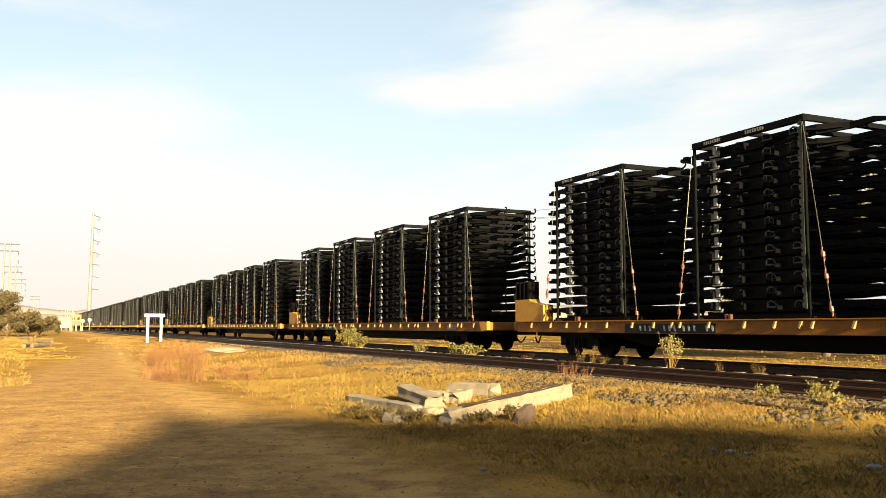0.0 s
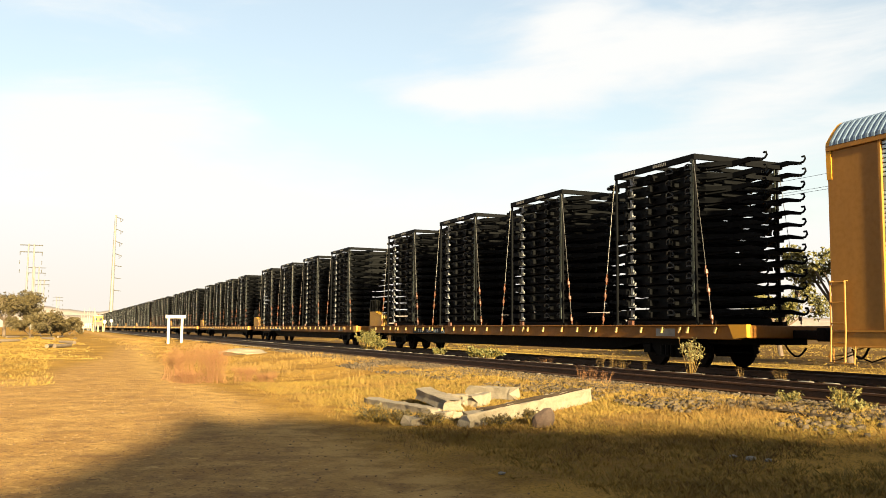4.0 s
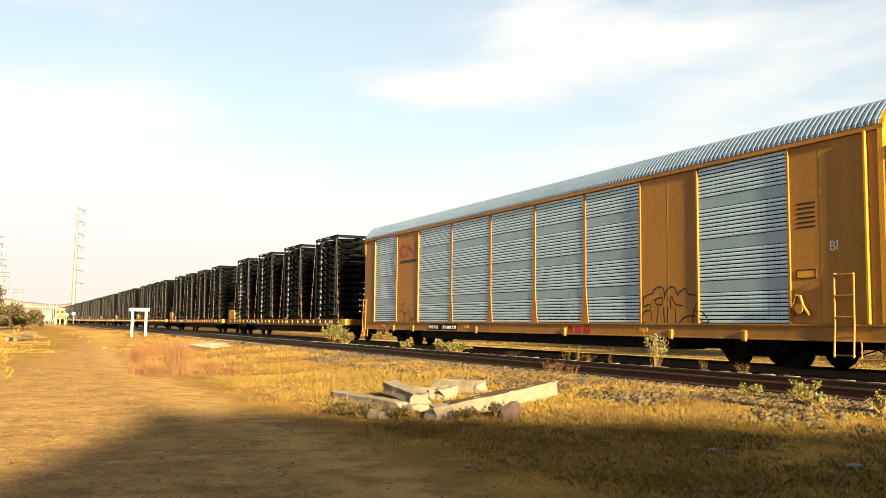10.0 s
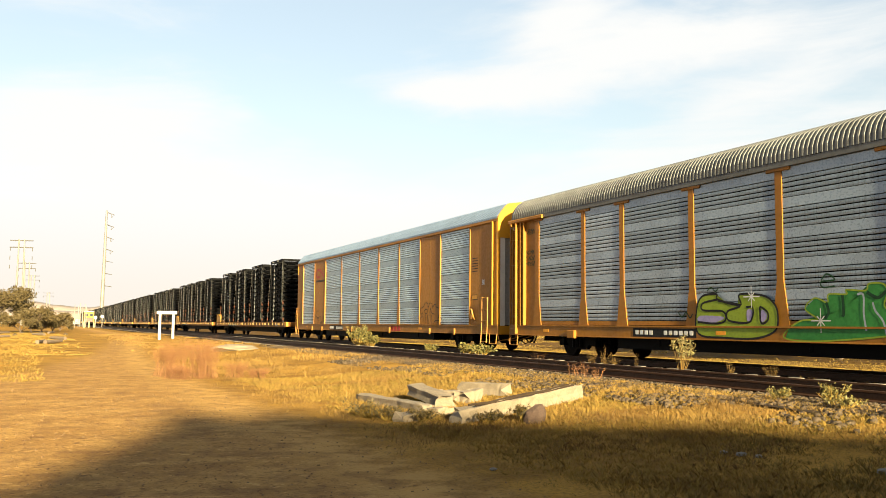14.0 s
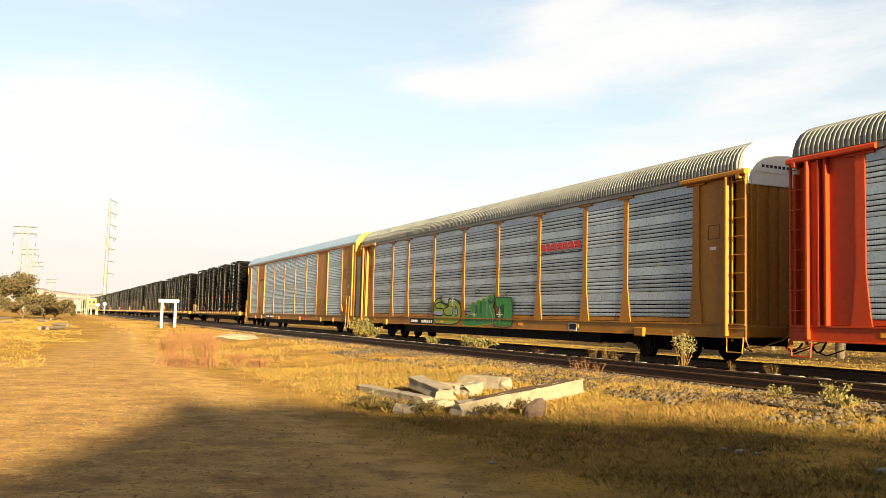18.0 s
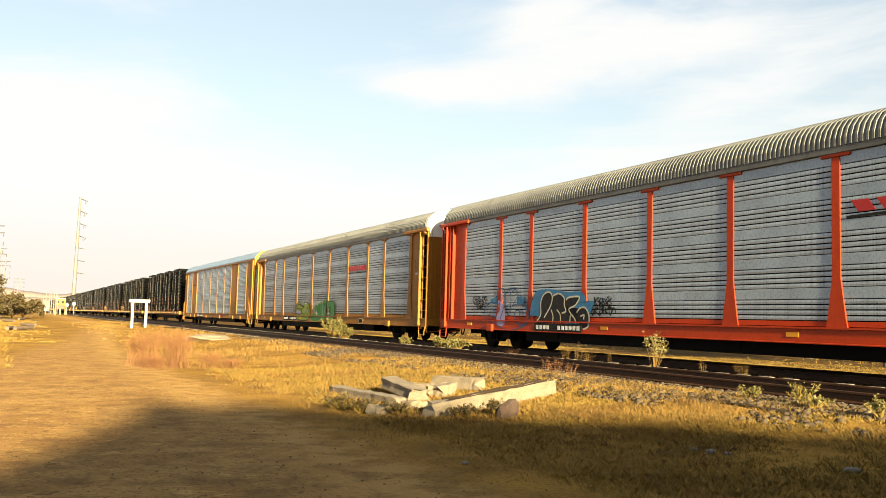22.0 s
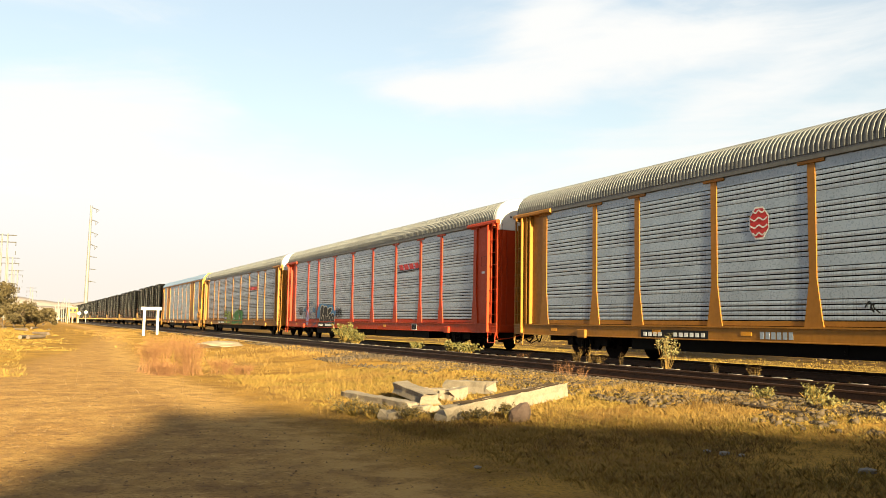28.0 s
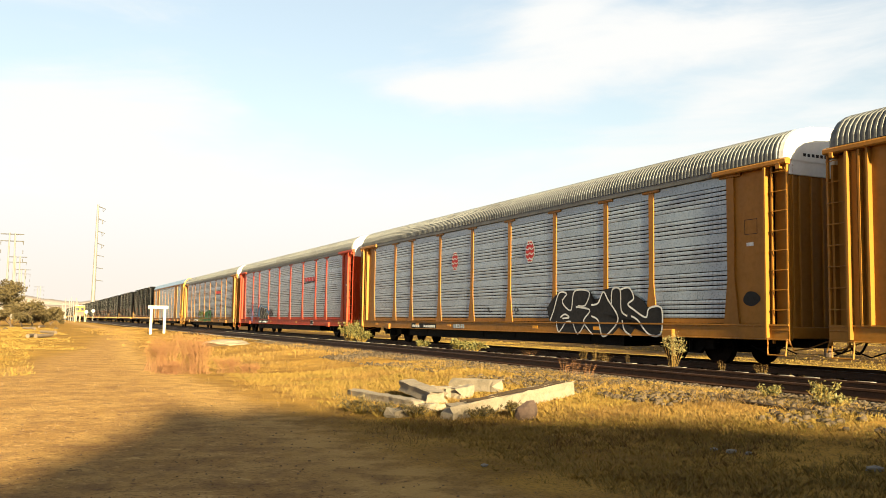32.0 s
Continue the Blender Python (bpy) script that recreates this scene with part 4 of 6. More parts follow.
def chassis_shape(seed, g=None, dz=0.0, dx=0.0):
    """One truck chassis of a stack: kinked side rails with hooked tips, cross members, arms and brackets."""
    rng = random.Random(seed)
    g = g or Shape()
    start = len(g.v)
    for s in (-1, 1):
        pts = [(-3.3, -.02, .62), (-2.9, .03, .62), (-2.3, .0, .62), (-1.75, -.05, .98), (-1.0, -.09, 1.08), (.55, -.09, 1.08), (1.2, -.06, 1.04), (1.7, -.02, 1.06), (2.1, .03, 1.08), (2.42, .05, 1.08)]
        hs = [.07, .11, .14, .22, .27, .27, .24, .19, .12, .06]
        v = []
        for (x, z, y), h in zip(pts, hs):
            v += [(x, s * y - .045, z), (x, s * y + .045, z), (x, s * y + .045, z + h), (x, s * y - .045, z + h)]
        n = len(pts)
        f = [(4 * i + a, 4 * i + b, 4 * i + 4 + b, 4 * i + 4 + a) for i in range(n - 1) for a, b in ((0, 1), (1, 2), (2, 3), (3, 0))]
        f += [(0, 1, 2, 3), (4 * n - 4, 4 * n - 3, 4 * n - 2, 4 * n - 1)]
        g.add(v, f)
        # curled spring hanger at the rear tip, forked one at the front
        g.tube([(-3.26, s * .62, .02), (-3.40, s * .62, .03), (-3.47, s * .62, .10), (-3.44, s * .62, .17), (-3.36, s * .62, .17)], .028, 5)
        g.box(2.34, 2.50, s * 1.08 - .06, s * 1.08 + .06, .02, .16)
        g.rod((2.44, s * .92, .05), (2.44, s * 1.24, .05), .05, n=6)
        g.box(2.10, 2.20, s * 1.08 - .03, s * 1.08 + .03, -.09, .05)
        # body mounts that reach out past the rails, each a ledge with an upright cup
        for x in (-1.45, -.62, .30, 1.30):
            a, b = sorted((s * 1.10, s * (1.36 + rng.uniform(-.04, .05))))
            g.box(x - .10, x + .10, a, b, -.02, .03)
            g.rod((x, s * 1.32, .0), (x, s * 1.32, .13), .045, n=6)
            g.box(x - .13, x - .10, a, b, -.05, .10)
        g.box(-.40, .70, s * 1.13 - .02, s * 1.13 + .08, -.09, .03)
        g.tube([(-2.2, s * .75, .06), (-1.9, s * 1.0, .04), (-1.5, s * 1.22, .08), (-1.2, s * 1.28, .02)], .03, 5)
    for x in (-2.6, -1.7, -.9, .1, .95, 1.75, 2.3):
        w = 1.05 if abs(x) < 1.8 else .66
        g.box(x - .06, x + .06, -w, w, -.04, .06)
    g.box(-.3, 1.5, -.45, .45, -.045, .268)
    g.v[start:] = [(x + dx, y, z + dz) for x, y, z in g.v[start:]]
    return g


def stack_thing(far=False):
    """A stack of thirteen chassis in a steel rack; origin on the deck at its middle. Far ones have their layers in one part."""
    st = thing("chassis_stack", "tall stack of black truck chassis in a steel rack", "cargo stack", group="chassis stacks")
    rng = random.Random(5)
    levels = [(rng.uniform(-.05, .05), .26 + i * .316) for i in range(13)]
    if far:
        g = Shape()
        for i, (dx, z) in enumerate(levels):
            chassis_shape(i % 3, g, z, dx)
        part("truck_chassis", g, CHASSIS, st, "thirteen black chassis, one on another")
    else:
        kinds = [chassis_shape(k).mesh("chassis", CHASSIS) for k in range(3)]
        for i, (dx, z) in enumerate(levels):
            part("chassis", kinds[i % 3], None, st, "", pose(dx, rng.uniform(-.03, .03), z))
    lugs, out = Shape(), [(-.05, .2)]
    for i in range(13):
        z = .24 + i * .316
        out += [(.06, z), (.075, z + .09), (.02, z + .11), (-.02, z + .13), (.05, z + .16), (.05, z + .22), (.0, z + .26)]
    lugs.prism(out + [(-.05, 4.3)], -.05, .05, "y")
    m_lug = lugs.mesh("spacer", SPACER)
    m_post = Shape().box(-.03, .03, -.03, .03, .0, 4.40, .005).box(-.10, .10, -.10, .10, 0, .05).mesh("corner_post", CHASSIS)
    for x in (-1.74, 1.74):
        for y in (-1.38, 1.38):
            p = part("corner_post", m_post, None, st, "", pose(x, y, 0))
            if x < 0:
                part("spacer", m_lug, None, p, "", pose(.07, 0, 0))
        part("top_beam", Shape().box(x - .05, x + .05, -1.42, 1.42, 4.27, 4.41, .01), CHASSIS, st)
    for y in (-1.38, 1.38):
        part("top_rail", Shape().box(-1.79, 1.79, y - .05, y + .05, 4.25, 4.41, .01), CHASSIS, st)
    part("cross_tie", Shape().box(-.05, .05, -1.36, 1.36, 4.28, 4.38, .01), CHASSIS, st)
    tagged(part("stencil", Shape().add(*bar_rows(-.65, -.05, 4.29, 4.37, 8)).add(*bar_rows(.75, 1.35, 4.29, 4.37, 8)), POLE, st), "pale stencilled marks", kind="stuff")
    # grey stand-offs between the layers, a tall one and a small one in each
    tall = Shape().box(-.055, .055, .0, .045, .06, .25).box(-.16, .13, .0, .07, .0, .035).box(-.18, -.12, .02, .07, .035, .08)
    small = Shape().box(-.06, -.03, .0, .03, .0, .09).box(.03, .06, .0, .03, .0, .09).box(-.06, .06, .0, .03, -.02, .0)
    # cups in grey: sun glints on the glossy black mounts, put into the colour
    cup = Shape().tube([(-.14, .0, .02), (-.10, .03, .10), (.0, .05, .13), (.08, .05, .10), (.10, .04, .02)], .022, 5).box(-.16, .12, .0, .05, -.02, .01)
    if far:
        g = Shape()
        for i in range(13):
            for sh, x, z in ((tall, 1.12, .17), (small, .28, .26), (cup, -.62, .27), (cup, -1.42, .27)):
                g.add([(a + x, b + 1.27, c + z + i * .316) for a, b, c in sh.v], sh.f)
        part("bracket_column", g, BRACKET, st, "grey stand-offs and glint-coloured cups between the layers")
    else:
        m_tall, m_small, m_cup = tall.mesh("bracket", BRACKET), small.mesh("bracket", BRACKET), cup.mesh("mount", GLINT_MOUNT)
        for i in range(13):
            part("bracket", m_tall, None, st, "", pose(1.12, 1.27, .17 + i * .316))
            part("bracket", m_small, None, st, "", pose(.28, 1.22, .26 + i * .316))
            for x in (-.62, -1.42):
                part("mount", m_cup, None, st, "", pose(x, 1.30, .27 + i * .316))
    skid = Shape().box(-2.2, 2.2, -.09, .09, 0, .11, .01).mesh("skid", RUSTY)
    part("base_frame", Shape().box(-1.9, 1.9, -.95, .95, .012, .20, .02), CHASSIS, st)
    for y in (-1.1, 1.1):
        part("skid", skid, None, st, "", pose(0, y, 0))
    for sx in (-1, 1):
        for sy in (-1, 1):
            a, b = Vector((sx * 1.76, sy * 1.43, 4.25)), Vector((sx * 2.40, sy * 1.45, .02))
            ch = Shape().tube([a.lerp(b, i / 40) + Vector((.003 * (-1) ** i, 0, 0)) for i in range(41)], .008, 4)
            c = part("chain", ch, CHAIN, st, "lashing chain")
            w = (b - a).normalized()
            for k in (.69, .80, .96) if not far else ():
                p = a.lerp(b, k)
                part("ratchet", Shape().tube([p - w * .16, p - w * .07 + Vector((.02, 0, 0)), p, p + w * .08 + Vector((-.015, 0, 0)), p + w * .14], .022, 6).rod(p - w * .05, p + w * .05, .045, n=8), HOOK, c, "orange chain ratchet")
    return st


def bar_rows(x0, x1, z0, z1, n):
    g = Shape()
    w = (x1 - x0) / n
    for i in range(n):
        g.box(x0 + i * w + w * .2, x0 + i * w + w * .85, 1.432, 1.436, z0, z1)
    return g.v, g.f


# the train: seconds, and how far along the track the front of the first covered car is
RUN = [(0.0, -3.48), (3.0, 9.49), (6.0, 22.48), (9.0, 35.40), (13.0, 52.45), (16.0, 65.06), (19.0, 77.53), (23.5, 95.99), (28.0, 114.33), (32.0, 130.76)]
MOVING = []                       # thing, metres from that front to the thing's origin, height over the rails


def couple(ob, back, z=0.0):
    ob.matrix_basis = along(TRAIN_D, RUN[0][1] - back, RAIL_Z + z)
    MOVING.append((ob, back, z))


def build_train():
    cars = [
        autorack("ochre car carrier with bright slatted panels and grey bands", CN_PAINT, GALV, ROOF, BAND, "cn"),
        autorack("yellow car carrier with weathered grey slatted panels and graffiti", YELLOW, GALV_OLD, ROOF_OLD, None, "old", WHITE, GALV_MID),
        autorack("orange-red car carrier with grey slatted panels and graffiti", ORANGE, GALV_MID, ROOF_OLD, None, "old", WHITE),
        autorack("yellow car carrier with grey panels and black graffiti letters", YELLOW, GALV_MID, ROOF_OLD, None, "old", WHITE),
        autorack("yellow car carrier at the rear with plain grey panels", YELLOW, GALV_OLD, ROOF_OLD, None, "old", WHITE, GALV),
    ]
    for k, car in enumerate(cars):
        couple(car, (0.0, 29.1, 58.65, 88.12, 117.4)[k] + HALF)
    c0, c1, c2, c3, c4 = cars
    # first car: red emblem, marks and tags
    y = 1.428
    logo = Shape().ribbon(curve([(near_x(5.02), 4.20), (near_x(4.55), 4.22), (near_x(4.34), 4.0), (near_x(4.55), 3.78), (near_x(5.02), 3.80)], 6, False), .13, y)
    logo.ribbon([(near_x(5.14), 3.74), (near_x(5.14), 4.24), (near_x(5.95), 3.76), (near_x(5.95), 4.28)], .13, y + .001)
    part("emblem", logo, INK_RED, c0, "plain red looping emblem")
    bars(c0, 4.3, 6.1, 3.49, 3.60, y, 9, INK_BLACK)
    number_panel(c0, 7.4, 9.95, .66, .90, 10)
    txt = bpy.data.curves.new("marking", "FONT")
    txt.body, txt.size, txt.extrude = "BI", .29, .003
    tx = new("marking", txt)
    tx.data.materials.append(INK_WHITE)
    tx.parent = c0
    tx.matrix_basis = pose(near_x(26.84), 1.432, 2.47, 90, 0, 180)
    stroke(c0, [(4.63, 1.51), (4.63, 1.71), (4.96, 1.7), (4.84, 1.0), (5.07, 1.3), (4.77, 1.3)], INK_BLACK, .030, 1.430, False, 'tag')
    stroke(c0, [(4.32, 1.46), (5.0, 1.35), (5.36, 1.44), (5.43, 1.2), (5.91, 1.1), (6.06, 1.48)], INK_BLACK, .030, 1.430, False, 'tag')
    stroke(c0, [(5.35, 1.05), (5.64, 1.1), (5.56, 0.96), (5.35, 1.01)], INK_BLACK, .030, 1.430, False, 'tag')
    for line in ([(21.18, 1.02), (21.14, 1.46), (20.89, 1.4), (20.9, 1.65), (21.24, 1.75), (21.31, 1.83), (21.43, 1.9), (21.66, 1.87), (21.72, 1.6)],
                 [(21.7, 1.63), (21.84, 1.84), (22.07, 1.88), (22.24, 1.65)],
                 [(22.24, 1.71), (22.47, 1.84), (22.61, 1.7), (22.85, 1.66), (22.93, 1.55), (22.79, 1.26), (22.73, 0.91)],
                 [(21.18, 0.96), (20.79, 1.02), (20.89, 1.27), (21.13, 1.3)],
                 [(21.28, 1.58), (21.61, 1.63), (21.61, 1.45), (21.37, 1.48), (21.38, 1.61)],
                 [(21.47, 1.42), (21.41, 0.93), (21.69, 0.9), (21.65, 1.39)],
                 [(21.84, 1.38), (21.78, 0.9)],
                 [(22.11, 1.38), (22.14, 0.9)],
                 [(21.93, 1.35), (21.98, 1.66), (22.11, 1.47), (22.41, 1.41)],
                 [(22.23, 0.96), (22.5, 1.14), (22.92, 1.14), (23.12, 0.99), (23.32, 1.02)],
                 [(22.84, 1.26), (23.09, 1.25), (23.32, 1.02)],
                 [(21.27, 0.86), (22.18, 0.84)]):
        stroke(c0, line, INK_BLACK, .034, 1.430, False, 'tag')
    bars(c0, 17.3, 18.6, .68, .90, 1.462, 3, INK_RED)
    for i in range(6):
        part("stencil", Shape().box(near_x(26.5), near_x(26.02), 1.427, 1.431, 3.0 + i * .1, 3.03 + i * .1), INK_BLACK, c0)
    part("data_frame", Shape().box(near_x(26.5), near_x(25.98), 1.427, 1.431, 1.93, 2.12, .002), BRIGHT, c0)
    part("data_rim", Shape().add(*rim(near_x(26.5), near_x(25.98), 1.93, 2.12, 1.431, .02)), INK_BLACK, c0)
    for r in (4.95, 21.85, 26.62):
        part("panel_seam", Shape().box(near_x(r) - .008, near_x(r) + .008, 1.424, 1.4275, .98, 4.74), GRIMY, c0, "narrow dark seam between side plates")
    part("hand_brake", Shape().tube([(near_x(25.9), 1.44, 1.15), (near_x(25.95), 1.50, 1.38), (near_x(26.05), 1.52, 1.58), (near_x(26.15), 1.52, 1.56), (near_x(26.2), 1.50, 1.36), (near_x(26.34), 1.46, 1.15)], .03, 6).rod((near_x(26.1), 1.42, 1.3), (near_x(26.1), 1.53, 1.3), .11, n=12), CN_PAINT, c0, "ochre hand brake lever and drum")
    # second car
    number_panel(c1, 7.2, 9.82, .68, .91, 10)
    lime = sprayed(c1, [(9.86, 1.43), (10.09, 1.72), (10.58, 1.75), (10.62, 1.62), (11.38, 1.47), (11.36, 1.72), (12.09, 1.68), (12.43, 1.5), (12.55, 1.24), (12.46, 0.88), (11.84, 0.7), (10.87, 0.7), (9.9, 0.79)], INK_LIME, 1.462)
    stroke(lime, [(9.86, 1.43), (10.09, 1.72), (10.58, 1.75), (10.62, 1.62), (11.38, 1.47), (11.36, 1.72), (12.09, 1.68), (12.43, 1.5), (12.55, 1.24), (12.46, 0.88), (11.84, 0.7), (10.87, 0.7), (9.9, 0.79)], INK_BLACK, .05, 1.466, True)
    stroke(lime, [(10.6, 1.62), (10.09, 1.54), (10.09, 1.37), (10.79, 1.33), (10.87, 1.11), (10.53, 1.04), (9.88, 1.08)], INK_BLACK, .05, 1.468, False)
    stroke(lime, [(10.62, 1.59), (11.38, 1.46), (10.96, 1.33), (11.0, 1.11), (11.61, 1.06), (11.77, 1.19), (11.78, 1.41), (11.58, 1.42)], INK_BLACK, .05, 1.468, False)
    stroke(lime, [(12.01, 1.43), (12.24, 1.3), (12.24, 1.11), (12.04, 1.06), (12.01, 1.43)], INK_BLACK, .05, 1.468, False)
    sprayed(lime, [(9.99, 1.23), (10.83, 1.19), (10.44, 1.05), (9.92, 1.09)], INK_LILAC, 1.465, 'infill', '')
    sprayed(lime, [(11.6, 1.35), (11.76, 1.35), (11.74, 1.14), (11.6, 1.11)], INK_LILAC, 1.465, 'infill', '')
    sprayed(lime, [(12.06, 1.35), (12.21, 1.27), (12.19, 1.14), (12.05, 1.08)], INK_LILAC, 1.465, 'infill', '')
    green = sprayed(c1, [(12.75, 0.72), (12.86, 0.93), (13.25, 1.11), (13.66, 1.13), (13.33, 1.36), (13.6, 1.58), (13.93, 1.48), (13.97, 1.65), (14.42, 1.64), (14.42, 1.73), (14.88, 1.7), (14.97, 1.83), (15.29, 1.82), (15.39, 1.66), (15.31, 1.41), (15.42, 1.25), (15.49, 1.0), (15.49, 0.82), (13.65, 0.67)], INK_GREEN, 1.462, round_it=False)
    sprayed(c1, [(15.52, 1.63), (15.54, 1.73), (16.17, 1.74), (16.66, 1.71), (16.78, 1.62), (16.75, 0.75), (15.48, 0.7), (15.52, 0.98), (16.07, 1.02), (16.1, 1.31), (15.73, 1.37), (15.54, 1.45)], INK_GREEN, 1.463, round_it=False)
    stroke(green, [(12.75, 0.72), (12.86, 0.93), (13.25, 1.11), (13.66, 1.13), (13.33, 1.36), (13.6, 1.58), (13.93, 1.48), (13.97, 1.65), (14.42, 1.64), (14.42, 1.73), (14.88, 1.7), (14.97, 1.83), (15.29, 1.82), (15.39, 1.66), (15.31, 1.41), (15.42, 1.25), (15.49, 1.0), (15.49, 0.82), (13.65, 0.67)], INK_LIME, .035, 1.4645, True)
    stroke(green, [(15.52, 1.63), (15.54, 1.73), (16.17, 1.74), (16.66, 1.71), (16.78, 1.62), (16.75, 0.75), (15.48, 0.7), (15.52, 0.98), (16.07, 1.02), (16.1, 1.31), (15.73, 1.37), (15.54, 1.45)], INK_DARK, .05, 1.4655, True)
    for line in ([(14.69, 1.63), (14.83, 1.61), (14.83, 1.23), (14.88, 0.9)], [(15.05, 1.46), (15.1, 1.3), (15.27, 1.09), (15.35, 0.81)]):
        stroke(green, line, INK_PALE, .045, 1.468)
    for line in ([(13.9, 1.48), (13.96, 1.28), (13.86, 1.14)], [(14.32, 1.62), (14.34, 1.28), (14.31, 1.18)], [(14.91, 1.67), (15.17, 1.55), (15.37, 1.68)], [(16.07, 1.02), (16.16, 1.44), (15.84, 1.36)]):
        stroke(green, line, INK_DARK, .07, 1.467)
    for r, z in ((13.75, 1.10), (15.85, 1.12), (11.75, 1.66)):
        star = Shape()
        for k in range(4):
            c, q = math.cos(k * .785) * (.26 if k % 2 == 0 else .14), math.sin(k * .785) * (.26 if k % 2 == 0 else .14)
            star.ribbon([(near_x(r) - c, z - q), (near_x(r) + c, z + q)], .025, 1.469 + k * .0005)
        part("paint_star", star, INK_WHITE, green, "white sprayed sparkle")
    for line in ([(13.75, 1.95), (13.9, 2.08), (14.1, 1.95), (13.75, 1.92), (13.8, 1.8), (14.1, 1.82)], [(10.2, 1.84), (10.35, 1.92), (10.5, 1.82), (10.6, 1.9)], [(9.1, 1.32), (9.25, 1.2), (9.4, 1.32), (9.55, 1.18), (9.65, 1.28)], [(16.1, 1.92), (16.25, 1.84), (16.4, 1.95), (16.6, 1.88)]):
        stroke(c1, line, INK_DARK, .035, 1.43, False, "tag")
    bars(c1, 18.65, 21.1, 3.22, 3.46, 1.415, 7, INK_RED, "emblem", "slanted red block", .07)
    part("underline", Shape().box(near_x(21.1), near_x(18.6), 1.414, 1.42, 3.10, 3.14), PLATE_BLACK, c1)
    for z0, sd in ((4.15, 41), (3.45, 42), (3.25, 43), (3.05, 44)):
        scribble(c1, 1.02, 1.6, z0 - .1, z0 + .1, 6, INK_DARK, sd, 1.384, .02)
    dp = part("data_panel", Shape().box(near_x(20.97), near_x(20.5), 1.462, 1.468, .66, .90), INK_WHITE, c1, "small black data panel with a white rim")
    part("data_field", Shape().box(near_x(20.93), near_x(20.54), 1.468, 1.472, .69, .87), PLATE_BLACK, dp)
    # third car
    for r0, r1, z, sd in ((2.72, 3.75, 1.72, 21), (2.75, 3.65, 1.56, 22), (3.0, 3.45, 1.42, 23)):
        scribble(c2, r0, r1, z - .09, z + .09, 9, INK_BLACK, sd, 1.43, .026)
    for r0, r1, z, sd in ((10.2, 10.95, 1.58, 24), (10.05, 11.2, 1.28, 25), (10.3, 11.0, 1.40, 26)):
        scribble(c2, r0, r1, z - .12, z + .12, 7, INK_BLACK, sd, 1.43, .035)
    pale = sprayed(c2, [(4.6, 1.63), (4.86, 1.56), (5.08, 1.28), (5.04, 0.83), (4.6, 0.79), (4.51, 1.11), (4.69, 1.28)], INK_LILAC, 1.462)
    sprayed(pale, [(4.01, 1.66), (4.51, 1.79), (4.56, 1.51), (4.15, 1.54)], INK_BLUE, 1.4625, 'infill', '', False)
    sprayed(pale, [(5.85, 1.75), (6.15, 1.77), (6.38, 1.61), (6.22, 1.49), (5.87, 1.51)], INK_BLUE, 1.4625, 'infill', '', False)
    stroke(pale, [(3.63, 1.1), (3.68, 1.4), (4.15, 1.57), (4.47, 1.54), (4.56, 2.0), (5.0, 2.01), (5.12, 1.84), (5.29, 2.01), (5.87, 2.02), (5.95, 1.74), (6.38, 1.49), (6.6, 1.23), (6.52, 0.88), (6.1, 0.74), (5.29, 0.64), (4.6, 0.79), (3.87, 0.96)], INK_NAVY, .035, 1.463, True)
    stroke(pale, [(4.56, 0.94), (3.78, 0.98), (3.63, 1.28), (3.96, 1.55), (4.51, 1.57)], INK_NAVY, .035, 1.466, False)
    stroke(pale, [(4.51, 1.11), (4.06, 1.1), (4.1, 1.34), (4.42, 1.28), (4.4, 1.11)], INK_NAVY, .035, 1.466, False)
    stroke(pale, [(4.56, 1.97), (4.56, 1.4), (4.69, 1.28), (4.73, 1.62), (4.82, 1.97), (5.0, 1.99), (5.04, 1.51), (4.78, 1.0)], INK_NAVY, .035, 1.466, False)
    stroke(pale, [(5.12, 1.45), (5.12, 1.84), (5.29, 2.0), (5.46, 1.84), (5.46, 1.39), (5.38, 1.23), (5.25, 1.17), (5.5, 1.11)], INK_NAVY, .035, 1.466, False)
    stroke(pale, [(5.5, 1.89), (5.79, 1.99), (5.87, 1.72), (5.58, 1.45), (5.79, 1.5), (6.26, 1.48), (6.56, 1.23), (6.49, 0.91), (6.1, 0.82), (5.74, 1.01), (5.79, 1.28), (6.06, 1.28), (6.02, 1.12)], INK_NAVY, .035, 1.466, False)
    backing = sprayed(c2, [(6.71, 1.18), (7.02, 1.88), (7.86, 1.96), (8.76, 1.86), (9.6, 1.84), (9.87, 1.55), (10.2, 1.57), (9.98, 1.15), (9.8, 0.83), (7.01, 1.13)], INK_BLUE, 1.462, 'graffiti', 'blue sprayed background')
    sprayed(backing, [(7.19, 0.95), (7.37, 1.18), (7.37, 1.54), (7.55, 1.81), (7.86, 1.86), (8.06, 1.75), (8.38, 1.82), (8.64, 1.72), (8.76, 1.62), (9.01, 1.71), (9.48, 1.68), (9.27, 1.45), (9.12, 1.4), (9.35, 1.14), (9.53, 1.37), (9.79, 1.37), (9.95, 1.15), (9.89, 0.87), (9.69, 0.78), (9.58, 0.96), (7.15, 0.9)], INK_BLACK, 1.464, 'infill', '', False)
    stroke(backing, [(7.15, 0.97), (7.37, 1.18), (7.37, 1.59), (7.58, 1.83), (7.89, 1.86), (8.02, 1.7), (7.92, 1.43), (7.57, 1.08)], INK_CREAM, .05, 1.468, False)
    stroke(backing, [(7.95, 1.33), (8.08, 1.13), (8.04, 0.91)], INK_CREAM, .05, 1.468, False)
    stroke(backing, [(8.06, 1.75), (8.38, 1.82), (8.67, 1.69), (8.69, 1.47), (8.78, 1.28), (8.56, 1.23)], INK_CREAM, .05, 1.468, False)
